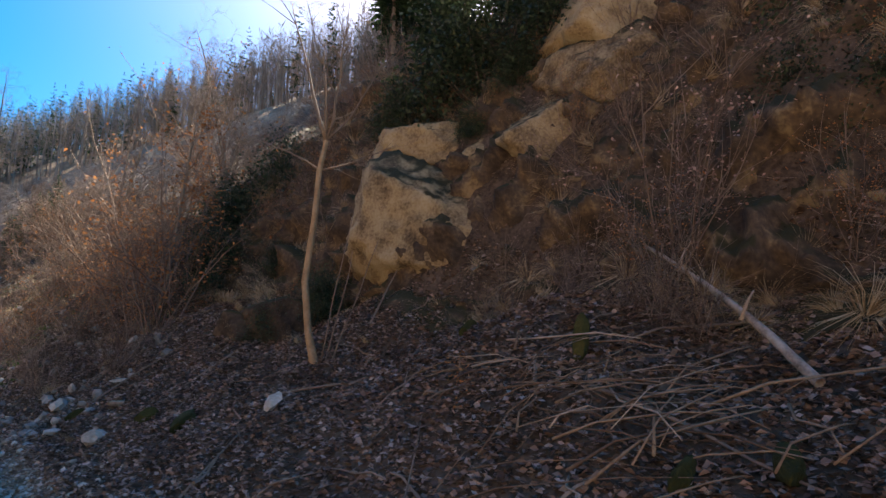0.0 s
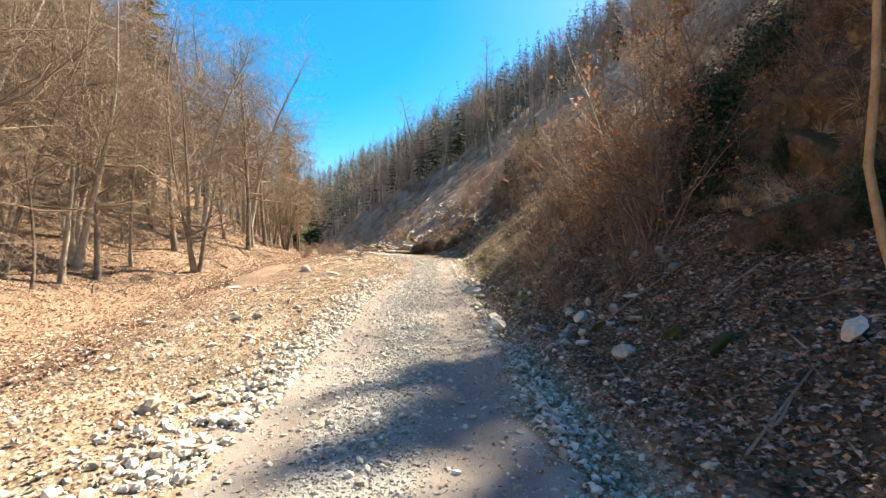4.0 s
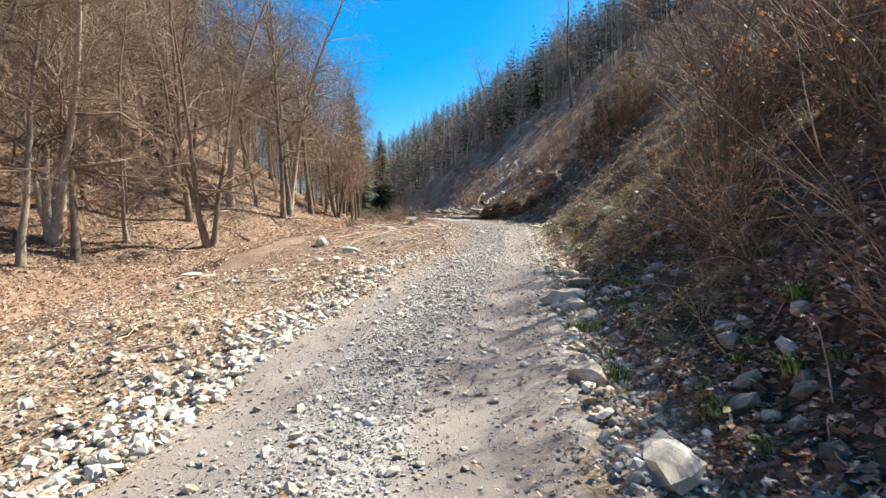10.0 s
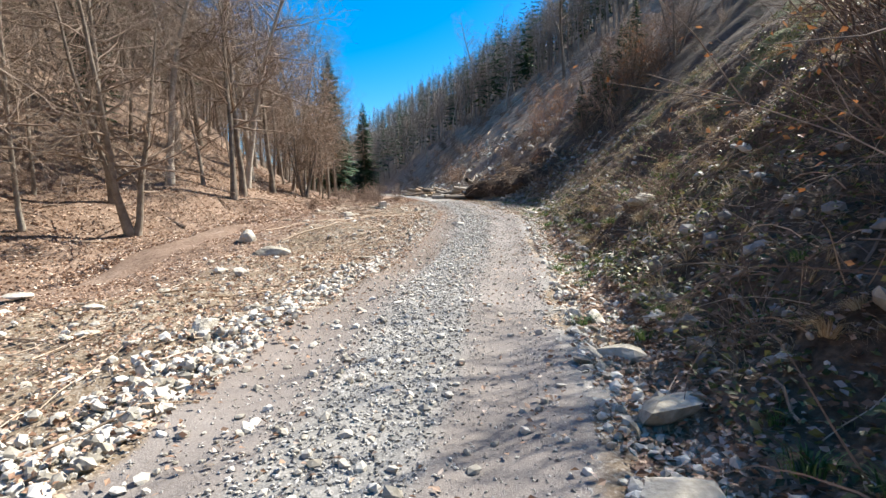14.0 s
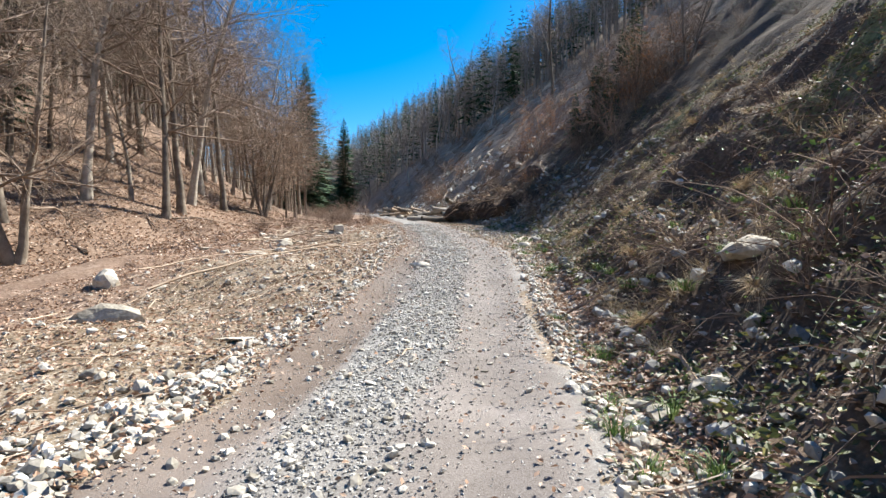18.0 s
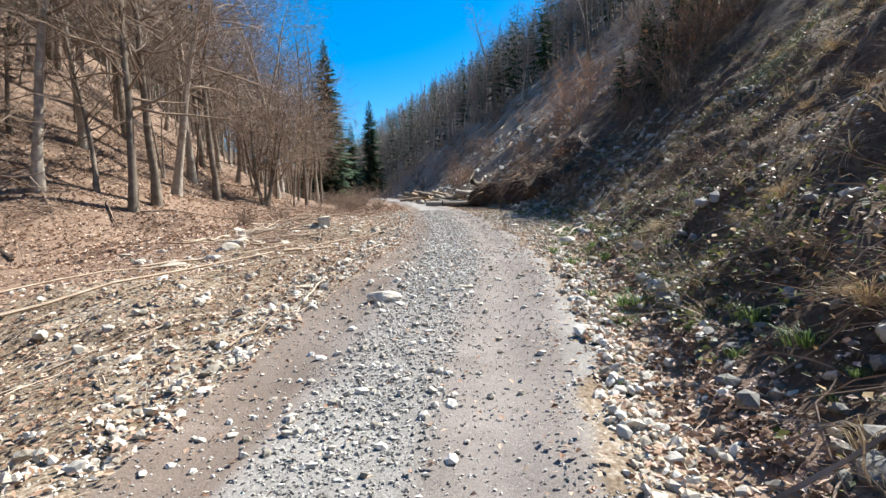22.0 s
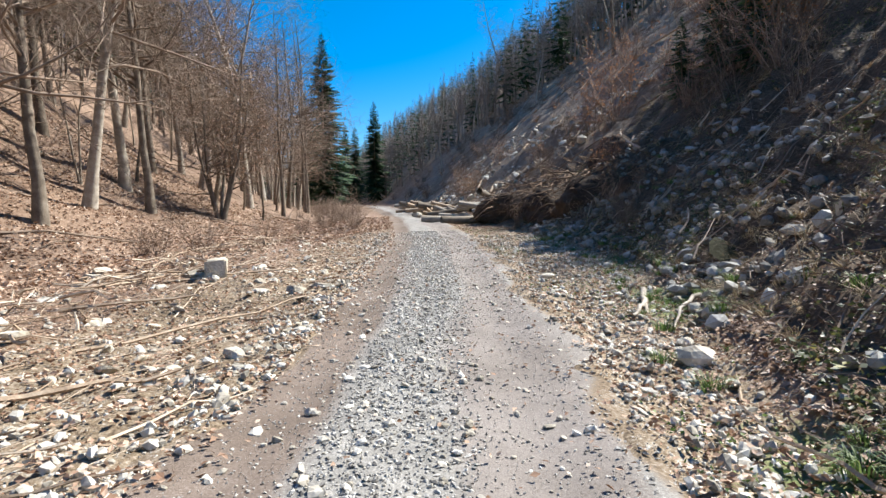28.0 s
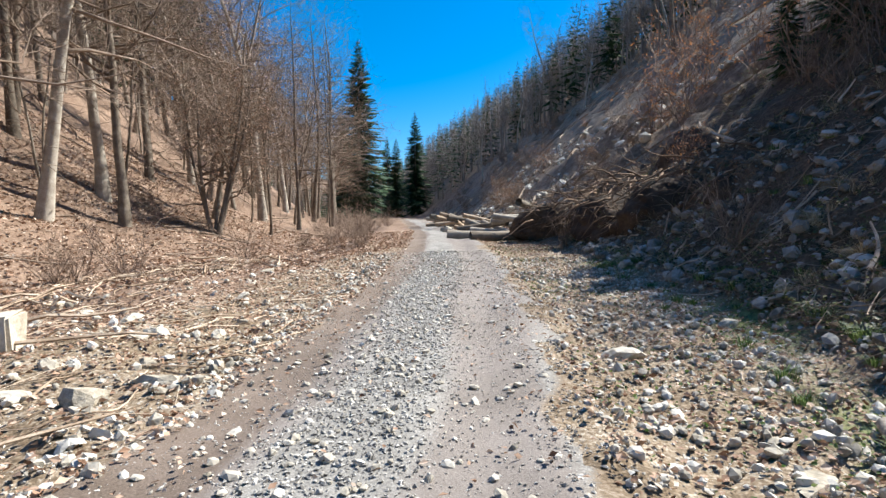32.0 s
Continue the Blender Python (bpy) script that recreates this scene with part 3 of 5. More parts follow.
def rock_shape(seed, n=2, flat=0.75, cuts=14, long=1.3):
    """An angular broken stone of about one metre: a ball cut by planes."""
    r = np.random.default_rng(seed)
    bm = bmesh.new()
    bmesh.ops.create_icosphere(bm, subdivisions=n, radius=1.0)
    v = np.array([w.co[:] for w in bm.verts])
    f = np.array([[w.index for w in p.verts] for p in bm.faces])
    bm.free()
    nn = r.normal(0, 1, (cuts, 3))
    nn /= np.linalg.norm(nn, axis=1)[:, None]
    dist = r.uniform(0.42, 0.9, cuts)
    k = (dist[None] / np.maximum(v @ nn.T, 0.05)).min(1)
    v = v * np.minimum(k, 1.1)[:, None]
    v = v * [0.68 * long, 0.68, 0.68 * flat]
    v = v + r.normal(0, 0.008, v.shape)
    return v, f


ROCKS = [rock_shape(100 + i, 2, rng.uniform(0.5, 0.9), 12, rng.uniform(1.0, 1.6)) for i in range(12)]


def turns(n, r, tilt=0.5):
    """Random rotations, mostly about z."""
    a, b, c = r.uniform(0, 6.28, n), r.normal(0, tilt, n), r.normal(0, tilt, n)
    ca, sa, cb, sb, cc, sc = np.cos(a), np.sin(a), np.cos(b), np.sin(b), np.cos(c), np.sin(c)
    z = np.zeros(n)
    o = np.ones(n)
    A = np.stack([ca, -sa, z, sa, ca, z, z, z, o], -1).reshape(n, 3, 3)
    B = np.stack([cb, z, sb, z, o, z, -sb, z, cb], -1).reshape(n, 3, 3)
    C = np.stack([o, z, z, z, cc, -sc, z, sc, cc], -1).reshape(n, 3, 3)
    return A @ B @ C


def scatter(name, shapes, x, y, size, mat, label, category, r, lift=0.15, tilt=0.5, smooth=False, parent=None):
    """Many pieces joined into one mesh of stuff."""
    n = len(x)
    o = np.abs(x - road_x(y))
    z = np.where(o < 1.3, height(x, y) + 0.034 - 0.055 * (o / 1.44) ** 8, ground_z(x, y))
    rot = turns(n, r, tilt)
    which = r.integers(0, len(shapes), n)
    V, F, at = [], [], 0
    for k, (v, f) in enumerate(shapes):
        s = np.where(which == k)[0]
        if not len(s):
            continue
        w = np.einsum("nij,vj->nvi", rot[s], v) * size[s][:, None, None]
        w += np.stack([x[s], y[s], z[s] + size[s] * lift], -1)[:, None]
        V.append(w.reshape(-1, 3))
        F.append((f[None] + (np.arange(len(s)) * len(v))[:, None, None]).reshape(-1, f.shape[1]) + at)
        at += len(s) * len(v)
    me = mesh_of(name, np.concatenate(V), np.concatenate(F), mat, smooth)
    return tagged(new(name, me), label, category, kind="stuff")


# plainest chips, 20 faces
t_ = (1 + 5 ** 0.5) / 2
IV = np.array([[-1, t_, 0], [1, t_, 0], [-1, -t_, 0], [1, -t_, 0], [0, -1, t_], [0, 1, t_], [0, -1, -t_], [0, 1, -t_], [t_, 0, -1], [t_, 0, 1], [-t_, 0, -1], [-t_, 0, 1]]) / 1.9
IF = np.array([[0, 11, 5], [0, 5, 1], [0, 1, 7], [0, 7, 10], [0, 10, 11], [1, 5, 9], [5, 11, 4], [11, 10, 2], [10, 7, 6], [7, 1, 8], [3, 9, 4], [3, 4, 2], [3, 2, 6], [3, 6, 8], [3, 8, 9], [4, 9, 5], [2, 4, 11], [6, 2, 10], [8, 6, 7], [9, 8, 1]])
PEBBLE = []
for i in range(8):
    r_ = np.random.default_rng(400 + i)
    PEBBLE.append((IV * [0.55 * r_.uniform(0.9, 1.4), 0.5, 0.5 * r_.uniform(0.5, 0.9)] * r_.uniform(0.72, 1.2, (12, 1)), IF))

OV = np.array([[1, 0, 0], [-1, 0, 0], [0, 1, 0], [0, -1, 0], [0, 0, 1], [0, 0, -1]]) * 0.5
OF = np.array([[0, 2, 4], [2, 1, 4], [1, 3, 4], [3, 0, 4], [2, 0, 5], [1, 2, 5], [3, 1, 5], [0, 3, 5]])
GRIT = []
for i in range(10):
    r_ = np.random.default_rng(450 + i)
    GRIT.append((OV * [r_.uniform(1, 1.6), r_.uniform(0.8, 1.1), r_.uniform(0.5, 0.9)] + r_.normal(0, 0.09, (6, 3)), OF))

# ---- trees on the wooded slope ----
T_TALL = [thing("bare_tree", "tall leafless beech with grey bark on the leaf-strewn slope", "tree", "trees on the wooded slope",
                [("trunk", a.mesh("trunk", M_BARK)), ("crown", b.mesh("crown", M_TWIG))])
          for a, b in (bare_tree(11, 17, 0.17, 1, limbs=38, twigs=(8, 7), first=0.24, limb_len=0.36), bare_tree(12, 19, 0.20, 1, limbs=40, twigs=(8, 7), first=0.3, limb_len=0.36),
                       bare_tree(13, 15, 0.13, 1, limbs=36, twigs=(8, 7), first=0.2, lean=(0.05, 0), limb_len=0.38))]
T_SLIM = [thing("bare_tree", "slim leafless young tree on the wooded slope", "tree", "trees on the wooded slope",
                [("trunk", a.mesh("trunk", M_BARK)), ("crown", b.mesh("crown", M_TWIG))])
          for a, b in (bare_tree(21, 11, 0.07, 1, limbs=24, twigs=(5, 3), first=0.35, sides=5), bare_tree(22, 13, 0.08, 1, limbs=24, twigs=(5, 3), first=0.42, lean=(0.06, 0.02), sides=5),
                       bare_tree(23, 9, 0.06, 2, 0.1, limbs=16, twigs=(5, 3), first=0.25, sides=5))]
T_MULTI = [thing("bare_tree", "leafless tree with several leaning stems from one base", "tree", "trees on the wooded slope",
                 [("trunk", a.mesh("trunk", M_BARKPALE)), ("crown", b.mesh("crown", M_TWIG))])
           for a, b in (bare_tree(31, 16, 0.22, 4, 0.20, limbs=48, twigs=(8, 6), first=0.2, lean=(0.14, -0.02), limb_len=0.34),)]
T_FORK = [thing("bare_tree", "low forked leafless tree with crooked limbs", "tree", "trees on the wooded slope",
                [("trunk", a.mesh("trunk", M_BARK)), ("crown", b.mesh("crown", M_TWIG))])
          for a, b in (bare_tree(32, 12, 0.17, 3, 0.3, limbs=40, twigs=(8, 6), first=0.2, lean=(0.06, 0), limb_len=0.4),)]
T_PALE = [thing("bare_tree", "straight leafless tree with pale smooth bark", "tree", "trees on the wooded slope",
                [("trunk", a.mesh("trunk", M_BARKPALE)), ("crown", b.mesh("crown", M_TWIG))])
          for a, b in (bare_tree(33, 18, 0.21, 1, limbs=34, twigs=(8, 5), first=0.3),)]
a, b = bare_tree(36, 9.0, 0.10, 5, 0.3, limbs=60, twigs=(9, 7), first=0.22, limb_len=0.46, up=0.03)
r_ = np.random.default_rng(5)
cv = np.concatenate(b.v)
lv, lf = leaf_quads(cv[r_.choice(len(cv), 9000)] + r_.normal(0, 0.07, (9000, 3)), 0.075, r_)
T_BUSHY = thing("bare_tree", "bushy many-stemmed tree with a few withered brown leaves", "tree", "trees on the wooded slope",
                [("trunk", a.mesh("trunk", M_BARK)), ("crown", b.mesh("crown", M_TWIG)), ("withered_foliage", mesh_of("withered_foliage", lv, lf, M_LEAF, False))])

T_LIGHT = [thing("bare_tree", "leafless beech among the wood on the slope", "tree", "trees on the wooded slope",
                 [("trunk", a.mesh("trunk", M_BARK)), ("crown", b.mesh("crown", M_TWIG))])
           for a, b in [bare_tree(25 + i, 15 + i, 0.13 + 0.015 * i, 1, limbs=30, twigs=(6, 3), first=0.2 + 0.04 * i, limb_len=0.34, segs=(4, 2, 1), lean=(0.03 * i, 0)) for i in range(4)]]
for i, ob in enumerate(T_LIGHT):
    ob.matrix_basis = on_ground(-21.5 - 2.3 * i, 44 + 3.1 * i, 70 * i)
T_TALL[0].matrix_basis = on_ground(-14.3, 45.6, 20)
T_MULTI[0].matrix_basis = on_ground(-19.9, 32.6, 0)
T_FORK[0].matrix_basis = on_ground(-15.2, 37.7, 200)
T_PALE[0].matrix_basis = on_ground(-17.3, 44.2, 90)
T_BUSHY.matrix_basis = on_ground(-14.4, 58.4, 0, 1.15)
T_TALL[1].matrix_basis = on_ground(-15.5, 54.5, 100, 0.9)
T_TALL[2].matrix_basis = on_ground(-16.6, 61.5, 60)
T_SLIM[0].matrix_basis = on_ground(-24.0, 34.7, 0)
T_SLIM[1].matrix_basis = on_ground(-20.5, 38.5, 50)
T_SLIM[2].matrix_basis = on_ground(-14.6, 63.5, 50)

# spruces
SPRUCE = [thing("spruce", "tall dark green spruce with drooping branches", "tree", "spruces",
                [("trunk", a.mesh("trunk", M_BARK)), ("crown", b.mesh("crown", M_NEEDLE, False))])
          for a, b in (conifer(41, 26, 4.8, 0.06, 0.45, 10), conifer(42, 24, 3.2, 0.3, 0.55, 7), conifer(43, 9, 2.2, 0.05, 0.4, 7))]
SPRUCE[0].matrix_basis = on_ground(-27.3, 110.4, 0, 0.97)
SPRUCE[1].matrix_basis = on_ground(-30.0, 60.0, 30)
SPRUCE[2].matrix_basis = on_ground(-24.0, 47.0, 30)
place(SPRUCE[0], -34.2, 166, 70, 0.97)
for x, y, s in ((-37, 128, 0.8), (-42, 176, 0.8), (-49, 190, 0.9)):
    place(SPRUCE[0], x, y, x * 40, s)

place(T_FORK[0], -17.4, 20.6, 40, 0.8)
place(T_SLIM[1], -21.5, 26.5, 20, 1.0)
place(T_LIGHT[0], -22.5, 30.5, 20, 0.9)
r = np.random.default_rng(3)
taken = [(-14.3, 45.6), (-19.9, 32.6), (-15.2, 37.7), (-17.3, 44.2), (-14.4, 58.4), (-15.5, 54.5), (-16.6, 61.5), (-24, 34.7), (-20.5, 38.5), (-14.6, 63.5)]
made = 0
for _ in range(4000):
    y = r.uniform(22, 125)
    g = float(gully(y))
    e = 1.5 + 60 * r.random() ** 1.35
    x = g - e
    if y < 44 and x > -16.5 or e < 4 and y < 66:
        continue
    if min((x - p) ** 2 + (y - q) ** 2 for p, q in taken) < (1.35 + 0.011 * y) ** 2:
        continue
    taken.append((x, y))
    k = r.random()
    k = min(k, 0.97)
    src = (T_TALL[r.integers(3)] if y < 62 and e < 10 else T_LIGHT[r.integers(4)]) if k < 0.5 else T_SLIM[r.integers(3)] if k < 0.82 else SPRUCE[1] if k < 0.945 and e > 12 else T_PALE[0]
    place(src, x, y, r.uniform(0, 360), r.uniform(0.75, 1.15), 0.05, r.normal(0, 2), r.normal(2, 2))
    made += 1
    if made >= 400:
        break

# ---- far woods on the opposite ridge ----


def merge(mesher, templates, spots, r):
    """Copies of template pieces (v, f) at spots (x, y, z, scale), joined."""
    for x, y, z, s, k in spots:
        v, f = templates[k]
        a = r.uniform(0, 6.28)
        c, d = math.cos(a), math.sin(a)
        w = np.stack([v[:, 0] * c - v[:, 1] * d, v[:, 0] * d + v[:, 1] * c, v[:, 2]], -1) * s
        mesher.add(w + [x, y, z], f)


def pick(m):
    return np.concatenate(m.v), np.concatenate(m.f)


def far_tree(seed, tall, n=95):
    """A leafless tree seen from afar: a trunk and many ascending branches."""
    r = np.random.default_rng(seed)
    m = Mesher()
    u = np.linspace(0, 1, 5)
    m.tube(np.stack([0.35 * np.sin(2.2 * u + seed), 0.3 * np.cos(2 * u + seed), u * tall - 0.3], -1), 0.17 * (1 - u) + 0.02, 3)
    f = 0.28 + 0.70 * r.random(n)
    a, lean = r.uniform(0, 6.28, n), r.uniform(0.35, 1.15, n)
    d = np.stack([np.cos(a) * np.sin(lean), np.sin(a) * np.sin(lean), np.cos(lean)], -1)
    out = r.random(n)[:, None] * d * [1, 1, 0] * tall * 0.13 * (1.15 - f)[:, None]
    p = np.stack([0 * f, 0 * f, f * tall], -1) + out
    q = p + d * (tall * r.uniform(0.08, 0.17, n) * (1.15 - 0.7 * f))[:, None]
    side = np.cross(d, r.normal(0, 1, (n, 3)))
    side /= np.linalg.norm(side, axis=1)[:, None]
    w = side * r.uniform(0.025, 0.05, n)[:, None]
    m.add(np.stack([p - w, p + w, q + w * 0.4, q - w * 0.4], 1).reshape(-1, 3), np.arange(n * 4).reshape(-1, 4))
    return m


far_bare = [pick(far_tree(sd, 16)) for sd in (51, 52, 53, 56)]
far_fir = [pick(conifer(sd, 19, 2.7, 0.10, 1.5, 4)[1]) for sd in (54, 55)]
r = np.random.default_rng(9)
sp_b, sp_f = [], []
for _ in range(16000):
    y = r.uniform(50, 330)
    lo = np.interp(y, [55, 80, 100, 115, 135, 148, 153, 162, 200], [46, 44, 36, 28, 21, 16, 8, 2.5, 1.5])
    q = lo + (80 - lo) * r.random() ** 1.2
    x = float(toe_right(y)) + q
    if y > 175 and r.random() < 0.45:      # the valley's end and the left flank
        x = float(road_x(y)) + r.uniform(-60, 6)
    z = float(height(x, y))
    if r.random() < (0.06 if y < 110 else 0.20):
        sp_f.append((x, y, z - 0.3, r.uniform(0.45, 0.95), r.integers(2)))
    else:
        sp_b.append((x, y, z - 0.3, r.uniform(0.55, 0.9), r.integers(4)))
    if len(sp_b) + len(sp_f) >= 3300:
        break
# the upper part of the wooded slope
for _ in range(800):
    y = r.uniform(10, 190)
    x = float(gully(y)) - r.uniform(18, 75)
    if r.random() < 0.26:
        sp_f.append((x, y, float(height(x, y)) - 0.3, r.uniform(0.6, 1.1), r.integers(2)))
    else:
        sp_b.append((x, y, float(height(x, y)) - 0.3, r.uniform(0.7, 1.1), r.integers(4)))
mm = Mesher()
merge(mm, far_bare, sp_b, r)
tagged(new("far_woods", mm.mesh("far_woods", M_FAR, False)), "leafless woods along the far ridge", "woods", kind="stuff")
mm = Mesher()
merge(mm, far_fir, sp_f, r)
tagged(new("far_spruces", mm.mesh("far_spruces", M_NEEDLE, False)), "dark spruces among the leafless woods on the ridge", "woods", kind="stuff")

# lone trees on the cleared slope
snag_t, snag_c = bare_tree(61, 17, 0.16, 1, limbs=30, twigs=(2, 2), first=0.35, limb_len=0.10, sides=6)
SNAG = thing("snag", "thin dead tree still standing on the cleared slope", "tree", "lone trees on the cleared slope",
             [("trunk", snag_t.mesh("trunk", M_BARKPALE)), ("crown", snag_c.mesh("crown", M_TWIG))])
SNAG.matrix_basis = on_ground(-12.3, 125.5, 0)
lone_t, lone_c = bare_tree(62, 19, 0.2, 1, limbs=30, twigs=(6, 5), first=0.35, limb_len=0.24, sides=6)
LONE = thing("lone_tree", "tall leafless tree standing alone on the cleared slope", "tree", "lone trees on the cleared slope",
             [("trunk", lone_t.mesh("trunk", M_BARK)), ("crown", lone_c.mesh("crown", M_TWIG))])
LONE.matrix_basis = on_ground(10.3, 91.5, 0)
for x, y, s in ((-2.4, 155, 1.3), (-5.0, 158, 1.2), (1, 160, 1.1), (12, 104, 0.8), (4, 128, 0.6)):
    place(LONE, x, y, x * 50, s)
place(SNAG, -8, 140, 40, 0.8)
place(SNAG, 3, 112, 90, 0.6)

# ---- shrubs, tufts and brambles ----


def shrub(seed, stems, tall, spread, leaf=None, leaf_n=0, twig=5, thick=0.011, arch=-0.03):
    r = np.random.default_rng(seed)
    m, w, pts = Mesher(), Mesher(), []
    for _ in range(stems):
        a, k = r.uniform(0, 6.28), spread * r.random() ** 0.6
        ln = tall * r.uniform(0.55, 1.15)
        p = curve_points((r.normal(0, 0.12), r.normal(0, 0.12), -0.1), (math.cos(a) * k, math.sin(a) * k, 1), ln, 5, 0.10, arch, r)
        g = thick * r.uniform(0.7, 1.3)
        m.tube(p, g * np.linspace(1, 0.25, 6), 3)
        for _ in range(twig):
            i = r.integers(1, 5)
            t = curve_points(p[i], around(p[i + 1] - p[i], r.uniform(0.3, 0.9), r.uniform(0, 6.28)), ln * r.uniform(0.15, 0.42), 2, 0.16, 0.02, r)
            w.tube(t, g * 0.5 * np.array([1, 0.75, 0.4]), 3)
            pts += list(t[1:])
    out = [("stem", m.mesh("stem", M_SHRUB)), ("twig", w.mesh("twig", M_SHRUB))]
    if leaf:
        pts = np.array(pts)
        q = pts[r.choice(len(pts), leaf_n)] + r.normal(0, 0.06, (leaf_n, 3))
        out.append(("foliage", mesh_of("foliage", *leaf_quads(q, 0.042, r), leaf, False)))
    return out


def tuft(seed, n, tall, fall, mat):
    """A tuft of grass blades that bends over."""
    r = np.random.default_rng(seed)
    a, ln = r.uniform(0, 6.28, n), tall * r.uniform(0.5, 1.2, n)
    out = np.stack([np.cos(a), np.sin(a), np.zeros(n)], -1)
    side = np.stack([-np.sin(a), np.cos(a), np.zeros(n)], -1) * 0.0045
    p0 = out * r.uniform(0, 0.12, (n, 1))
    rows = []
    for s in (0, 0.4, 0.75, 1.0):
        c = p0 + out * (ln * fall * s * s)[:, None] * r.uniform(0.6, 1.2, (n, 1)) + np.array([0, 0, 1]) * (ln * (s - fall * 0.75 * s ** 2.4))[:, None]
        rows += [c - side * (1.1 - s), c + side * (1.1 - s)]
    v = np.stack(rows, 1).reshape(-1, 3)
    b = (np.arange(n) * 8)[:, None, None]
    f = (np.array([[0, 1, 3, 2], [2, 3, 5, 4], [4, 5, 7, 6]])[None] + b).reshape(-1, 4)
    return mesh_of("tuft", v, f, mat, False)


SHRUBS = [thing("shrub", "bare brown shrub of thin arching stems on the bank", "shrub", "shrubs on the bank", shrub(70 + i, 26, 2.3, 0.9, twig=7)) for i in range(3)]
SHRUBS += [thing("shrub", "bare shrub with withered brown leaves on the bank", "shrub", "shrubs on the bank", shrub(75 + i, 16, 2.4, 0.7, M_COPPER, 800, 7)) for i in range(2)]
BRAMBLE = [thing("bramble", "tangle of arching bramble canes on the bank", "bramble", "brambles on the bank", shrub(80 + i, 30, 1.5, 1.6, M_STRAW if i else M_GREEN, 260, 4, 0.007, -0.16)) for i in range(2)]
TUFT = [thing("grass_tuft", "tuft of dry bleached grass hanging over the bank", "grass", "dry grass tufts", [("tuft", tuft(85 + i, 190, 0.5, 1.3, M_STRAW))]) for i in range(2)]
GREENTUFT = thing("herb_tuft", "low green herbs beside the road", "plant", "green herbs", [("tuft", tuft(88, 70, 0.16, 0.7, M_GREEN))])
SHRUBS[0].matrix_basis = on_ground(5.2, 15.5, 0)
SHRUBS[1].matrix_basis = on_ground(4.4, 18.5, 40)
SHRUBS[2].matrix_basis = on_ground(5.8, 21, 90)
SHRUBS[3].matrix_basis = on_ground(4.3, 10.6, 90, 1.9)
SHRUBS[4].matrix_basis = on_ground(7.2, 14.2, 90, 1.8)
BRAMBLE[0].matrix_basis = on_ground(3.6, 24.0, 0)
BRAMBLE[1].matrix_basis = on_ground(3.4, 26.5, 0)
TUFT[0].matrix_basis = on_ground(5.5, 10.0, 0, 1.7)
TUFT[1].matrix_basis = on_ground(6.0, 9.2, 0, 1.2)
GREENTUFT.matrix_basis = on_ground(2.2, 41, 0)
r = np.random.default_rng(12)
for _ in range(300):
    y = r.uniform(9.5, 62)
    q = 0.9 + 15 * r.random() ** 1.5
    x = float(toe_right(y)) + q
    clear = 1.0 if y < 19 else 0.12
    if 20 < y < 46 and r.random() < 0.72:
        continue
    big = 1.25 if y < 23 and q > 1.6 else 1.0
    if 12.5 < y < 22 and q < 6 and r.random() < 0.35:
        continue
    if r.random() > clear:
        place(BRAMBLE[r.integers(2)], x, y, r.uniform(0, 360), r.uniform(0.35, 0.7), 0, r.normal(0, 8), -15 + r.normal(0, 10))
    else:
        k = r.random()
        place(SHRUBS[r.integers(3) if k < 0.86 else r.integers(3, 5)], x, y, r.uniform(0, 360), r.uniform(0.5, 1.15) * (0.75 if q < 2.5 else 1) * big, 0, r.normal(0, 8), -14 + r.normal(0, 10))
for _ in range(120):
    y = r.uniform(6, 60)
    x = float(toe_right(y)) + 0.4 + 7 * r.random() ** 1.6
    place(TUFT[r.integers(2)], x, y, r.uniform(0, 360), r.uniform(0.28, 0.65), 0, 0, -30)
for _ in range(190):      # scrub on the cleared slope
    y = r.uniform(58, 150)
    q = 1 + 30 * r.random()
    x = float(toe_right(y)) + q
    if q > np.interp(y, [55, 90, 115, 135, 148, 153], [30, 31, 27, 21, 16, 8]):
        continue
    place(SHRUBS[r.integers(5)] if r.random() < 0.7 else BRAMBLE[1], x, y, r.uniform(0, 360), r.uniform(0.5, 1.3))
for x, y, s in ((5.0, 60.0, 1.9), (6.0, 61.0, 1.7), (4.2, 61.6, 1.6), (7.2, 58.0, 1.6)):
    place(SHRUBS[3], x, y, x * 90, s)
for k in range(230):
    y = r.uniform(12, 52)
    x = float(toe_right(y)) + (r.normal(-0.15, 0.5) if k % 2 else 0.3 + 3.5 * r.random() ** 1.4)
    if x < float(road_x(y)) + 1.5:
        continue
    place(GREENTUFT, x, y, r.uniform(0, 360), r.uniform(0.6, 1.5))
for _ in range(12):
    y = r.uniform(17, 40)
    place(BRAMBLE[0], float(toe_right(y)) + 0.35 + 2.4 * r.random(), y, r.uniform(0, 360), r.uniform(0.35, 0.65), 0, r.normal(0, 8), -20)
for x, y, s in ((5.1, 20.6, 1.5), (5.9, 21.6, 1.7), (4.5, 19.6, 1.2), (6.6, 20.4, 1.6), (5.6, 19.0, 1.3), (4.9, 13.3, 0.9), (5.9, 14.6, 1.1)):
    place(SHRUBS[int(x * 10) % 3], x, y, x * 123, s, 0.05, 0, -8)
for x, y, s in ((6.2, 21.4, 0.45), (7.6, 16.2, 0.42)):
    place(T_FORK[0], x, y, x * 91, s, 0.05)
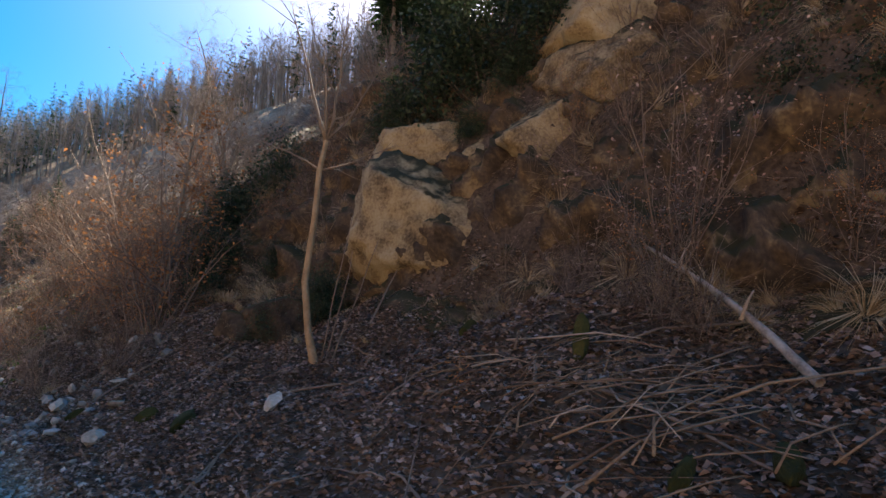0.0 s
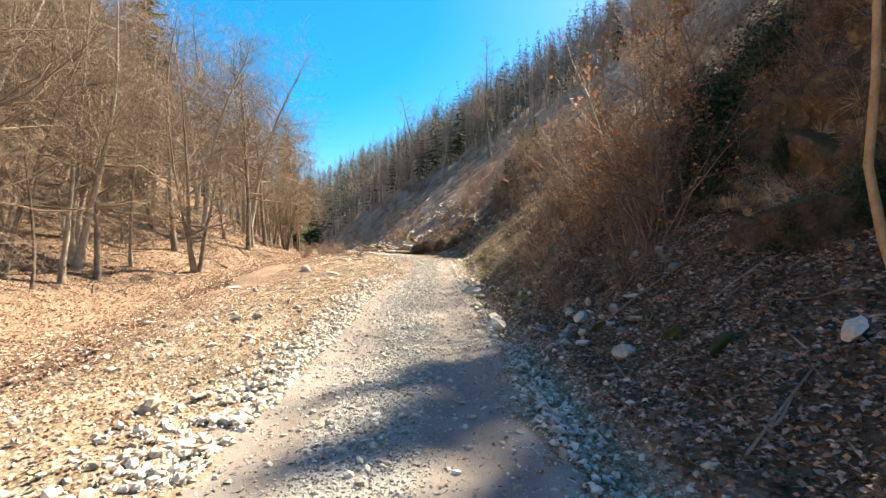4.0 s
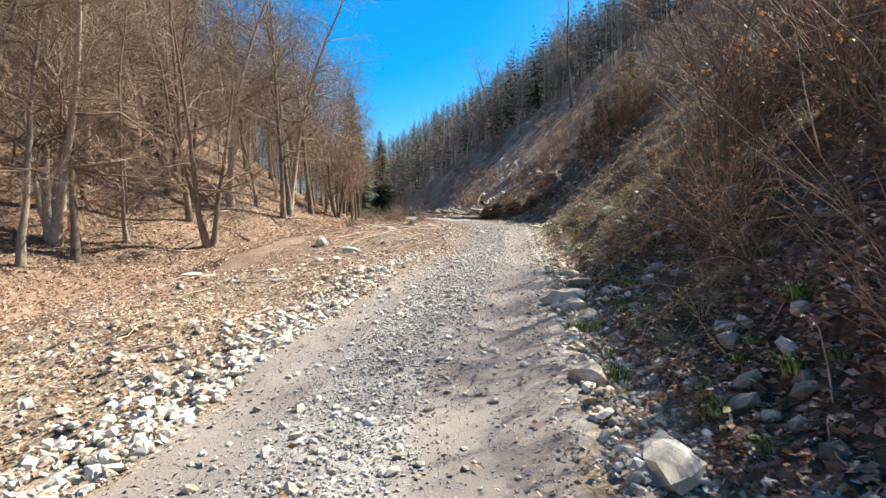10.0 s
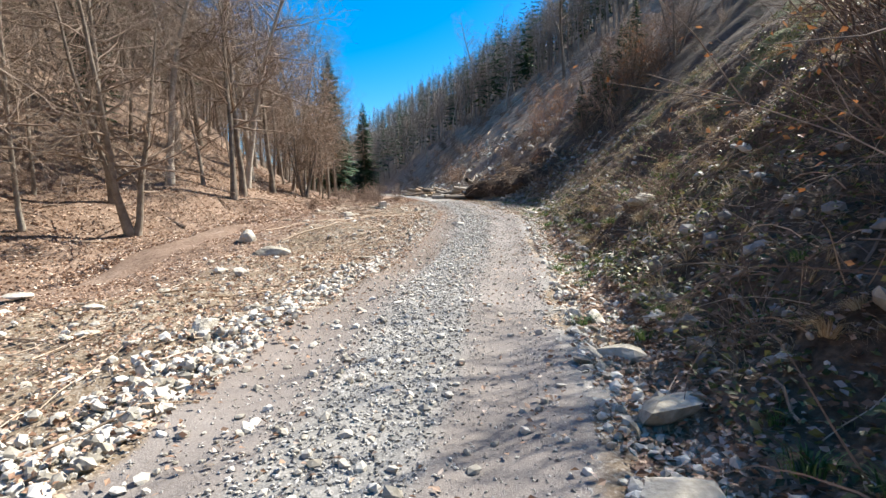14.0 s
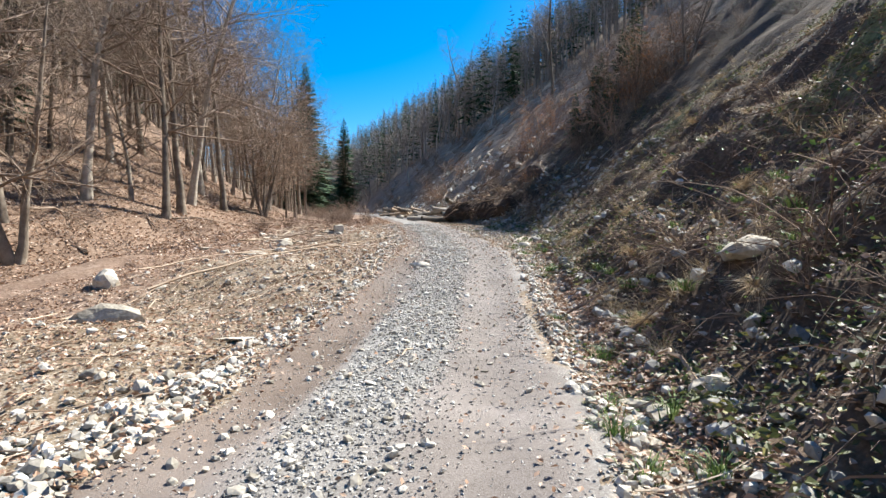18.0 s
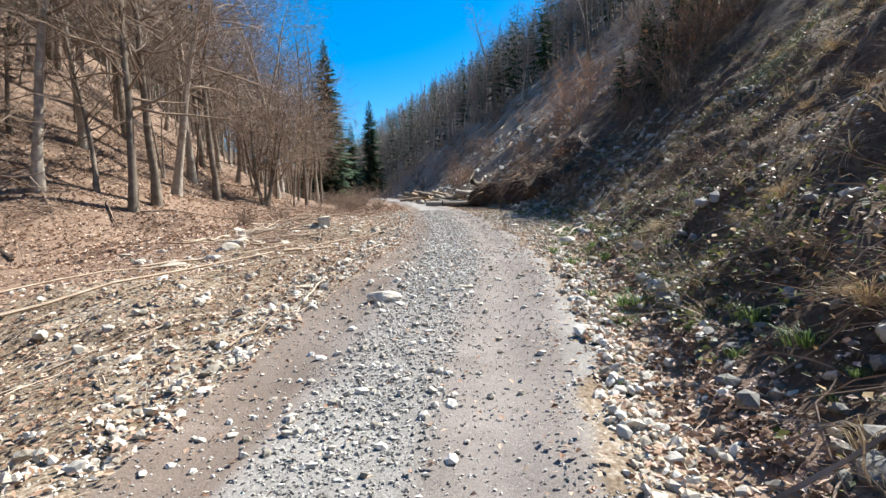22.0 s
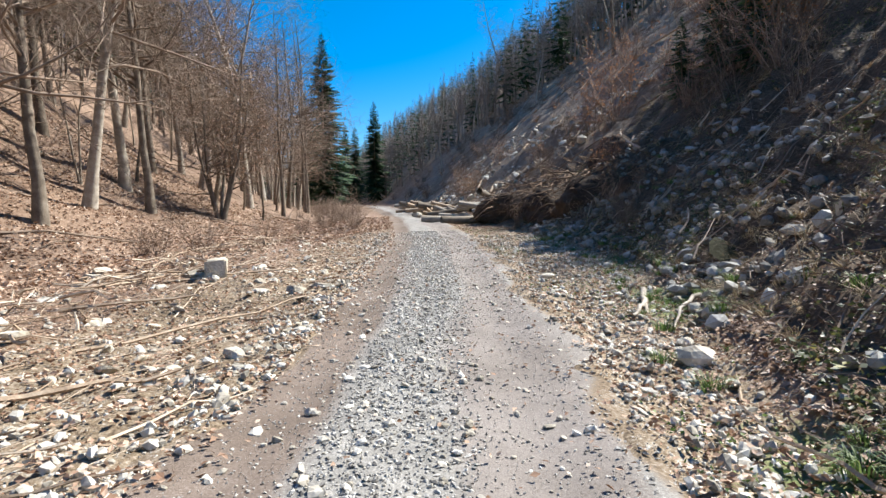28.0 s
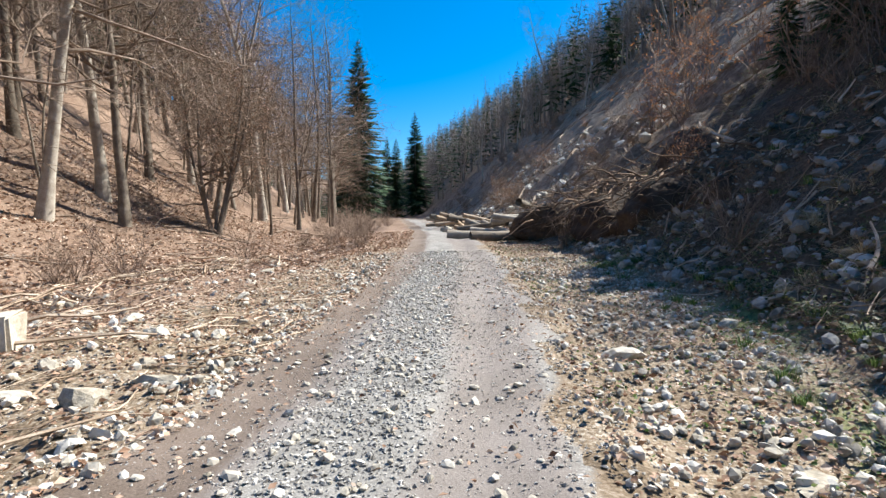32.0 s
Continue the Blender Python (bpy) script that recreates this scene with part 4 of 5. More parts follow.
for x, y, s in ((7.6, 48.2, 1.5), (8.4, 49.6, 1.7), (9.3, 50.6, 1.8), (8.0, 51.4, 1.6), (10.2, 52.0, 1.9), (9.0, 53.2, 1.7), (7.0, 49.8, 1.3), (10.8, 50.2, 1.8), (6.6, 52.4, 1.4), (11.2, 53.6, 1.8)):
    place(SHRUBS[int(x * 10) % 5], x, y, x * 77, s, 0.05, 0, -8)
for x, y, s in ((9.6, 51.2, 0.42), (11.6, 49.4, 0.5), (8.6, 54.6, 0.42), (12.4, 52.6, 0.5)):
    place(T_FORK[0], x, y, x * 57, s, 0.05)
YOUNG = SPRUCE[2]
for x, y, s in ((7.6, 52.5, 0.42), (9.4, 53.5, 0.5), (8.6, 55.5, 0.45), (11.2, 57.0, 0.5), (10.2, 55.0, 0.46), (8.0, 50.8, 0.36), (6.8, 54.4, 0.34)):
    place(YOUNG, x, y, x * 77, s)

# ---- stones ----
r = np.random.default_rng(21)


def stone_at(x, y, size, shape, mat=None, rz=0, sink=0.12, label="pale angular limestone beside the road", group="stones beside the road", tilt=(0, 0), stretch=(1, 1, 1)):
    v, f = ROCKS[shape % len(ROCKS)]
    size = size * 0.5
    me = mesh_of("stone", v * size * np.array(stretch), f, mat or M_STONE_OB, False)
    ob = tagged(new("stone", me), label, "stone", group)
    base = height(x, y) + 0.03 if abs(x - road_x(y)) < 1.3 else ground_z(x, y)
    ob.matrix_basis = pose(x, y, float(base) + size * stretch[2] * (0.30 - sink), tilt[0], tilt[1], rz)
    return ob


for x, y, s, k, rz, st in ((-4.7, 27.0, 1.05, 0, 20, (1.2, 0.8, 0.9)), (-6.3, 29.4, 0.95, 1, 50, (1, 1, 1.2)), (-7.9, 23.5, 0.7, 2, 10, (1.2, 1, 0.6)), (-6.1, 21.1, 0.6, 3, 80, (1, 1, 1)),
                           (-4.8, 24.9, 0.4, 4, 0, (1, 1, 0.7)), (-8.0, 16.7, 0.6, 5, 30, (1.2, 1, 0.8)), (-5.0, 40.8, 0.8, 6, 15, (1.25, 0.8, 0.75)), (-4.9, 35.3, 0.6, 0, 40, (1, 1, 1)), (-5.3, 36.6, 0.7, 3, 10, (0.9, 1, 1.2)), (-5.6, 37.4, 0.62, 8, 70, (1, 0.9, 1.1)), (-5.1, 37.1, 0.5, 5, 20, (1, 1, 1)), (-5.8, 36.9, 0.55, 10, 90, (1.2, 1, 0.9)), (-5.1, 33.7, 0.7, 2, 15, (1.3, 1, 0.6)), (-4.6, 34.2, 0.4, 7, 15, (1, 1, 0.7)), (-7.8, 41.7, 0.75, 7, 0, (1, 1, 0.9)),
                           (-7.2, 40.6, 0.6, 8, 60, (1, 1, 0.9)), (-8.4, 42.6, 0.6, 9, 70, (1, 1, 0.9)), (-2.0, 37.7, 0.4, 10, 40, (1.2, 1, 0.5)), (-0.45, 30.15, 0.55, 11, 0, (1.2, 1, 0.6)),
                           (0.38, 30.5, 0.25, 0, 10, (1.3, 1, 0.45)), (1.05, 42.1, 0.62, 8, 10, (1.2, 0.8, 0.6)), (1.78, 39.7, 0.36, 3, 50, (1.2, 0.9, 0.7)), (-1.2, 31.2, 0.28, 4, 0, (1.2, 1, 0.6)), (-1.5, 30.85, 0.3, 6, 20, (1.4, 1, 0.6)), (-2.65, 31.65, 0.2, 7, 0, (1, 1, 1.2)), (-3.4, 39.8, 0.36, 9, 0, (1, 1, 0.8)), (-1.9, 37.6, 0.36, 1, 0, (1.2, 1, 0.8)), (-2.0, 25.4, 0.5, 5, 10, (1.6, 0.7, 0.35)), (-4.9, 27.6, 0.36, 3, 10, (1.2, 1, 0.6)), (-7.4, 35.8, 0.7, 5, 0, (1.2, 0.9, 0.7)), (-6.5, 39.1, 0.5, 2, 0, (1, 1, 0.8)),
                           (-3.6, 33.8, 0.4, 1, 0, (1.3, 1, 0.5)), (-2.6, 40.3, 0.4, 7, 0, (1.3, 1, 0.7)), (-4.6, 21.0, 0.5, 8, 0, (1.3, 1, 0.6)), (-3.9, 20.0, 0.35, 9, 0, (1, 1, 0.7))):
    stone_at(x, y, s, k, None, rz, 0.1, stretch=st)
for x, y, s, k, rz, st in ((1.13, 13.3, 0.36, 1, 0, (1.2, 1, 0.9)), (1.5, 15.7, 0.3, 2, 30, (1, 1, 1)), (1.39, 12.2, 0.46, 4, 70, (1.3, 1, 0.9)), (1.6, 17.5, 0.5, 5, 40, (1.3, 0.9, 1)), (1.42, 16.5, 0.48, 6, 20, (1.2, 0.9, 0.9)),
                           (1.24, 16.0, 0.36, 7, 0, (1.3, 0.9, 0.9)), (1.33, 15.75, 0.4, 8, 20, (1.2, 0.8, 0.9)), (1.37, 20.0, 0.3, 3, 20, (1.3, 0.8, 0.6)), (1.43, 15.4, 0.34, 1, 20, (1.2, 0.8, 0.6)), (1.27, 10.9, 0.8, 9, 80, (1.5, 0.75, 0.8)), (1.2, 11.4, 0.3, 10, 0, (1.2, 1, 0.7)), (1.55, 18.6, 0.4, 11, 0, (1.2, 1, 0.8)),
                           (2.5, 7.2, 0.45, 0, 30, (0.7, 1.3, 0.8)), (3.3, 9.0, 0.3, 3, 0, (1, 1, 0.9)), (3.0, 8.2, 0.28, 5, 0, (1, 1, 0.9)), (2.95, 25.4, 0.3, 6, 0, (1.3, 1, 0.8)), (2.6, 9.6, 0.45, 7, 60, (1, 1.2, 0.9)), (1.89, 23.4, 0.26, 10, 0, (1.2, 1, 0.9)), (1.95, 23.1, 0.3, 4, 60, (1.2, 1, 0.9)), (2.4, 23.3, 0.3, 7, 20, (1.2, 1, 0.9)), (3.3, 24.7, 0.5, 0, 20, (1.3, 1, 0.8)), (2.44, 32.0, 0.28, 11, 20, (1.2, 1, 0.9)), (2.25, 33.2, 0.36, 2, 110, (1.8, 0.6, 0.6)), (2.25, 37.1, 0.4, 4, 20, (1.2, 0.9, 0.9))):
    stone_at(x, y, s * 1.3, k, None, rz, 0.1, "rough pale stone in the row along the ditch", "stones along the ditch", stretch=st)
stone_at(3.5, 4.6, 0.5, 5, None, 30, 0.0, "pale flat-faced stone on the leaf-covered bank", "stones on the bank", (20, -30), (0.9, 0.6, 1.0))
stone_at(3.75, 40.9, 0.95, 6, M_ROCKDARK, 80, 0.0, "large tilted slab of rock stuck in the bank", "stones on the bank", (10, -35), (1.3, 0.9, 0.6))
# a squared block among the debris
bm = bmesh.new()
bmesh.ops.create_cube(bm, size=1)
bmesh.ops.bevel(bm, geom=bm.edges[:], offset=0.06, segments=2, affect="EDGES")
for w in bm.verts:
    w.co = Vector((w.co.x * 0.34 + 0.05 * w.co.z, w.co.y * 0.36, w.co.z * 0.4)) + Vector(r.normal(0, 0.012, 3))
me = bpy.data.meshes.new("stone_block")
bm.to_mesh(me)
bm.free()
me.materials.append(M_STONE_OB)
block = tagged(new("stone_block", me), "squared grey-brown stone block among the debris", "stone", "stones beside the road")
block.matrix_basis = pose(-4.65, 40.7, float(height(-4.65, 40.7)) + 0.14, 4, -6, 25)
SHAPES = []
for i, (v, f) in enumerate(ROCKS):
    SHAPES.append(mesh_of("stone", v, f, M_STONE_OB, False))
for k in range(270):
    y = r.uniform(6, 50) if k % 2 else r.uniform(32, 50)
    if k % 3:
        x = float(road_x(y)) - 1.55 - 4.8 * r.random() ** 1.2
        s = 0.07 + 0.17 * r.random() ** 2.5
        lb, gp = "pale broken limestone on the debris-strewn verge", "stones beside the road"
    else:
        x = float(toe_right(y)) + r.normal(-0.1, 0.45)
        if x < float(road_x(y)) + 1.4 or y > 20 and r.random() < 0.6:
            continue
        s = 0.07 + 0.18 * r.random() ** 2
        lb, gp = "grey stone lying in the ditch", "stones along the ditch"
    ob = tagged(new("stone", SHAPES[r.integers(12)]), lb, "stone", gp)
    ob.matrix_basis = pose(x, y, float(ground_z(x, y)) + s * 0.12, r.normal(0, 20), r.normal(0, 20), r.uniform(0, 360)) @ Matrix.Diagonal((s, s, s, 1))

# loose gravel: crown of the road, its edges, the verge and the ditch
n = 118000
y = 2 + 51 * r.random(n) ** 1.1
k = r.random(n)
o = np.where(k < 0.45, -0.08 - 0.16 * wob(y, y * 0, 0.8, 3) + 0.42 * r.uniform(-1, 1, n) + r.normal(0, 0.22, n), np.where(k < 0.82, r.uniform(-1.6, 1.6, n), np.where(r.random(n) < 0.5, 1.3, -1.42) + r.normal(0, 0.24, n)))
size = (0.010 + 0.028 * r.random(n) ** 2.5) * np.where((np.abs(o - 0.75) < 0.32) | (np.abs(o + 0.9) < 0.36), 0.6, 1.0)
scatter("road_gravel", GRIT, road_x(y) + o, y, size, M_GRAVEL, "loose grey gravel on the crown of the road", "gravel", r, 0.02, 0.3)
n = 9000
y = 2 + 51 * r.random(n)
x = road_x(y) + np.where(r.random(n) < 0.6, r.normal(-0.2, 0.45, n), r.uniform(-1.55, 1.55, n))
scatter("road_stones", PEBBLE, x, y, 0.016 + 0.07 * r.random(n) ** 4.0, M_STONE, "pale loose stones on the road", "gravel", r, 0.06, 0.3)
n = 11000
y = np.where(r.random(n) < 0.75, r.uniform(4, 24, n), r.uniform(24, 52, n))
x = road_x(y) - 1.25 - np.abs(r.normal(0, 0.5, n)) * np.where(y < 24, 1.0, 0.7)
scatter("verge_gravel", PEBBLE, x, y, 0.02 + 0.095 * r.random(n) ** 2.6, M_STONE, "pale broken stones heaped along the road's edge", "gravel", r, 0.15)
n = 3200
y = r.uniform(3, 52, n)
x = road_x(y) - 1.6 - 5.2 * r.random(n) ** 1.3
scatter("verge_rubble", PEBBLE, x, y, 0.025 + 0.11 * r.random(n) ** 3.0, M_STONE, "pale rubble strewn over the verge", "gravel", r, 0.2)
n = 14000
y = np.where(r.random(n) < 0.3, r.uniform(1, 15, n), r.uniform(15, 52, n))
x = road_x(y) + 1.36 + np.abs(r.normal(0, 0.36, n)) + np.clip(toe_right(y) - road_x(y) - 1.9, 0, 3) * r.random(n)
scatter("ditch_gravel", PEBBLE, x, y, 0.02 + 0.085 * r.random(n) ** 3.0, M_STONE, "grey stones filling the ditch", "gravel", r, 0.2)
n = 30000
y = r.uniform(2, 52, n)
x = road_x(y) + np.where(r.random(n) < 0.5, -1.32 - 2.8 * r.random(n) ** 1.5, 1.3 + (toe_right(y) - road_x(y) - 1.1) * r.random(n))
scatter("verge_chips", GRIT, x, y, 0.012 + 0.036 * r.random(n) ** 2.2, M_STONE, "small pale stone chips along the road's edges", "gravel", r, 0.05, 0.5)
n = 1900
y = r.uniform(38, 56, n)
x = toe_right(y) + 4.5 * r.random(n) ** 1.3
scatter("bank_rubble", PEBBLE, x, y, 0.05 + 0.24 * r.random(n) ** 3, M_DARKSTONE, "dark rubble slipped down the shaded bank", "gravel", r, 0.25)
n = 1100
y = r.uniform(8, 36, n)
x = toe_right(y) + 0.2 + 2.2 * r.random(n) ** 1.5
scatter("bank_stones", PEBBLE, x, y, 0.04 + 0.16 * r.random(n) ** 2.5, M_DARKSTONE, "stones bedded in the foot of the bank", "gravel", r, 0.2)

# fallen leaves


def litter(name, x, y, size, mat, label):
    o = np.abs(x - road_x(y))
    p = np.stack([x, y, np.where(o < 1.35, height(x, y) + 0.03, ground_z(x, y)) + 0.012 + 0.03 * rng.random(len(x))], -1)
    v, f = leaf_quads(p, size, rng, 0.25)
    tagged(new(name, mesh_of(name, v, f, mat, False)), label, "leaves", kind="stuff")


n = 70000
y = 12 + 55 * r.random(n)
e = 18 * r.random(n) ** 1.4
litter("slope_leaf_litter", gully(y) + 4.5 - e, y, 0.12, M_LEAF, "brown fallen beech leaves on the wooded slope")
n = 90000
y = r.uniform(3, 60, n)
x = road_x(y) - np.where(y > 16, 1.15, 1.35) - 6.8 * r.random(n) ** 0.95
litter("verge_leaf_litter", x, y, 0.055, M_LEAF, "fallen leaves blown over the verge")
n = 5000
y = r.uniform(3, 50, n)
litter("road_leaf_litter", road_x(y) + np.where(r.random(n) < 0.5, r.uniform(-1.4, 1.4, n), np.where(r.random(n) < 0.5, -1.25, 1.25) + r.normal(0, 0.2, n)), y, 0.045, M_LEAF, "scattered dry leaves blown onto the road")
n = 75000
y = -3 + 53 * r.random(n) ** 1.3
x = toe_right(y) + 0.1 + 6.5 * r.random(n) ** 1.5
litter("bank_leaf_litter", x, y, 0.056, M_LEAFDARK, "dark brown leaves covering the shaded bank")
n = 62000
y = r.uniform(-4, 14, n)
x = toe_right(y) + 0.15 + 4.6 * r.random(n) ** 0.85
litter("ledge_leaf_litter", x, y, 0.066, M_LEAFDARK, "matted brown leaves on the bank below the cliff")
n = 30000
y = r.uniform(0, 60, n)
x = road_x(y) + 1.4 + (toe_right(y) - road_x(y) - 1.2) * r.random(n) ** 0.8
litter("ditch_leaf_litter", x, y, 0.055, M_LEAF, "pale fallen leaves along the ditch")


# sticks
def stick(p, q, rad, bend=0.05, n=4, r=rng, sides=4):
    m = Mesher()
    s = np.linspace(0, 1, n + 1)[:, None]
    pts = np.array(p) * (1 - s) + np.array(q) * s + np.sin(s * np.pi) * r.normal(0, bend, 3) + r.normal(0, bend * 0.25, (n + 1, 3))
    m.tube(pts, rad * np.linspace(1, 0.45, n + 1), sides)
    return m


def sticks(name, n, xf, y0, y1, lens, rads, mat, label, r, along=0.5, lift=0.04):
    m = Mesher()
    for _ in range(n):
        y = r.uniform(y0, y1)
        x = xf(y, r)
        a = r.normal(1.25, along)
        ln = lens[0] + (lens[1] - lens[0]) * r.random() ** 2.5
        dx, dy = math.cos(a) * ln / 2, math.sin(a) * ln / 2
        pts = []
        wv = r.normal(0, 0.04 * ln, 2)
        for s in np.linspace(-1, 1, 5):
            px, py = x + dx * s + wv[0] * (1 - s * s), y + dy * s + wv[1] * (1 - s * s)
            pts.append((px, py, float(ground_z(px, py)) + lift * (0.4 + r.random())))
        pts = np.array(pts)
        t = np.linspace(0, 1, 5)[:, None]
        pts[:, 2] = np.maximum(pts[:, 2], (pts[0, 2] * (1 - t) + pts[-1, 2] * t)[:, 0] - 0.03)
        m.tube(pts, (rads[0] + (rads[1] - rads[0]) * r.random() ** 2) * np.linspace(1, 0.5, 5), 4)
    tagged(new(name, m.mesh(name, mat, False)), label, "sticks", kind="stuff")


sticks("verge_sticks", 1300, lambda y, r: float(road_x(y)) - 1.4 - 4.8 * r.random(), 14, 50, (0.12, 1.6), (0.003, 0.014), M_STICK, "splintered pale sticks and branches on the verge", r, 0.85)
sticks("ditch_sticks", 170, lambda y, r: max(float(toe_right(y)) + r.normal(0, 0.6), float(road_x(y)) + 1.45), 8, 50, (0.15, 1.1), (0.004, 0.013), M_STICK, "broken sticks along the ditch", r)
sticks("bank_sticks", 300, lambda y, r: float(toe_right(y)) + 0.5 + 4 * r.random(), 0, 50, (0.3, 1.8), (0.006, 0.02), M_TWIG, "dead twigs lying on the bank", r, 1.2, 0.06)
for x, y, a, ln, rd in ((-0.09, 24.38, 64, 1.05, 0.03), (2.1, 24.75, 100, 1.0, 0.022), (2.3, 23.6, 92, 1.1, 0.042), (2.22, 30.95, 95, 0.45, 0.05), (-3.8, 30.5, 60, 4.5, 0.04), (-5.2, 31.5, 65, 3.5, 0.03), (-4.5, 34.5, 50, 3.0, 0.04), (-3.2, 38.2, 55, 3.2, 0.035), (2.2, 35.0, 100, 1.4, 0.03),
                        (-5.3, 38.9, 20, 2.4, 0.05), (-4.4, 40.8, 30, 2.2, 0.04), (-6.2, 41.0, 80, 2.0, 0.04), (-2.9, 35.4, 40, 1.6, 0.05), (1.4, 12.1, 110, 1.6, 0.03)):
    c, s = math.cos(radians(a)) * ln / 2, math.sin(radians(a)) * ln / 2
    z0, z1 = float(ground_z(x - c, y - s)) + 0.05, float(ground_z(x + c, y + s)) + 0.07
    zm = max(float(ground_z(x, y)) + 0.04 - (z0 + z1) / 2, 0)
    tagged(new("branch", stick((x - c, y - s, z0 + zm), (x + c, y + s, z1 + zm), rd * 0.62, 0.09, 6).mesh("branch", M_STICK, False)), "long barkless branch lying among the debris", "branch", "loose branches")

for p, q, rd in (((2.42, 40.4), (2.2, 39.05), 0.062), ((2.3, 39.7), (1.96, 38.75), 0.05), ((2.9, 39.3), (2.3, 38.2), 0.035), ((2.5, 38.9), (2.75, 37.9), 0.03)):
    a3, b3 = (*p, float(ground_z(*p)) + rd + 0.05), (*q, float(ground_z(*q)) + rd)
    tagged(new("driftwood", stick(a3, b3, rd * 0.8, 0.05, 7, np.random.default_rng(int(rd * 1000)), 8).mesh("driftwood", M_BARKPALE)), "bleached barkless log lying in the stones beside the ditch", "log", "bleached logs")

# ---- the sandstone cliff at the start ----


def crag(seed, size, cuts=9, rough=0.20):
    """A weathered block: a cut ball, roughened and cracked."""
    r = np.random.default_rng(seed)
    bm = bmesh.new()
    bmesh.ops.create_icosphere(bm, subdivisions=4 if max(size) < 1.2 else 5, radius=1.0)
    v = np.array([w.co[:] for w in bm.verts])
    f = np.array([[w.index for w in p.verts] for p in bm.faces])
    bm.free()
    nn = r.normal(0, 1, (cuts, 3))
    nn /= np.linalg.norm(nn, axis=1)[:, None]
    nn[0], nn[1] = (-0.86, -0.5, -0.12), (-0.55, -0.8, 0.25)
    k = (np.r_[0.5, 0.58, r.uniform(0.52, 0.88, cuts - 2)][None] / np.maximum(v @ nn.T, 0.05)).min(1)
    v = v * np.minimum(k, 1.0)[:, None]
    sz = np.array(size)
    out = np.empty_like(v)
    for i, p in enumerate(v):
        w = Vector(p * sz * 0.9) + Vector((seed * 1.7, 0, 0))
        d = noise.fractal(w * 2.2, 0.75, 2.1, 6) * rough * 0.45
        vd = noise.voronoi(w * 1.3)[0]
        vq = noise.voronoi(Vector((w.x * 2.6, w.y * 2.6, w.z * 1.5)))[0]
        d += 0.12 * min(vd[1] - vd[0], 0.25) + 0.07 * min(vq[1] - vq[0], 0.2) - 0.03
        d += 0.035 * noise.fractal(w * 9.0, 0.6, 2.2, 3) + 0.05 * min(noise.voronoi(w * 4.5)[0][1] - noise.voronoi(w * 4.5)[0][0], 0.3)
        out[i] = p * (1 + d)
    return out * sz * 0.70, f


def cliff_face():
    qs, yy = np.linspace(3.75, 9.2, 150), np.linspace(-6.5, 14.0, 260)
    gq, gyy = np.meshgrid(qs, yy)
    x = toe_right(gyy) + gq
    z = height(x, gyy)
    e = 0.02
    zx, zy = (height(x + e, gyy) - z) / e, (height(x, gyy + e) - z) / e
    nrm = np.stack([-zx, -zy, np.ones_like(z)], -1)
    nrm /= np.linalg.norm(nrm, axis=-1)[..., None]
    p = np.stack([x, gyy, z], -1)
    steep = np.clip((np.abs(zx) - 0.7) / 0.8, 0, 1)
    d = np.empty_like(z)
    for i in np.ndindex(*z.shape):
        w = Vector(p[i])
        vd = noise.voronoi(Vector((w.x * 0.55, w.y * 0.6, w.z * 0.9)))[0]
        d[i] = 0.7 * min(vd[1] - vd[0], 0.35) + 0.42 * noise.fractal(w * 1.5, 0.7, 2.1, 6) - 0.12
    fade = np.clip(np.minimum(gq - 3.75, 9.2 - gq) / 0.5, 0, 1) * np.clip(np.minimum(gyy + 6.5, 14 - gyy) / 2.0, 0, 1)
    p = p + nrm * (d * (0.25 + 0.75 * steep) * fade + 0.06 * fade - 0.03)[..., None]
    n, m = z.shape
    i = (np.arange(n - 1)[:, None] * m + np.arange(m - 1)[None]).ravel()
    return mesh_of("face", p.reshape(-1, 3), np.stack([i, i + 1, i + m + 1, i + m], -1), M_ROCKDARK)


cliff = thing("rock_cliff", "overgrown ochre sandstone cliff above the leaf-covered bank", "cliff", "", [("face", cliff_face())])
for k, (lb, x, y, z, w, dp, h, turn) in enumerate((
        ("bulging bare ochre boulder face", 6.75, 5.6, 3.9, 2.9, 2.0, 2.45, 20), ("pale yellow block", 7.3, 6.1, 5.75, 1.9, 1.2, 1.0, 20), ("pale yellow block", 7.6, 3.15, 5.3, 1.7, 1.3, 1.25, 35),
        ("tall ochre crag at the top", 8.5, 2.5, 7.35, 2.7, 2.0, 2.0, 40), ("layered ochre ledge", 8.05, 2.3, 6.2, 2.2, 1.6, 1.3, 40), ("small ochre block", 7.15, 4.6, 5.2, 0.7, 0.6, 0.6, 20),
        ("narrow ochre rib", 7.0, 0.1, 3.65, 0.4, 0.5, 0.9, 60), ("ochre ledge", 6.85, 0.6, 3.2, 1.0, 0.7, 0.55, 50), ("dark mossy lump", 5.2, 7.45, 2.55, 1.2, 0.9, 0.8, 10), ("low dark outcrop", 4.9, 8.2, 2.3, 0.9, 0.8, 0.7, 0),
        ("ochre ledge", 7.05, 2.7, 3.7, 0.8, 0.6, 0.6, 30), ("small ochre block", 6.7, -0.75, 3.2, 0.5, 0.5, 0.55, 50), ("small ochre block", 9.0, 1.0, 7.3, 0.6, 0.6, 0.5, 50))):
    v, f = crag(500 + k, (dp, w, h), 17, 0.16)
    ob = part("crag", mesh_of("crag", v, f, M_ROCK if "dark" not in lb else M_ROCKDARK), cliff, lb)
    ob.matrix_basis = pose(x, y, z, 0, 8, turn - 20)


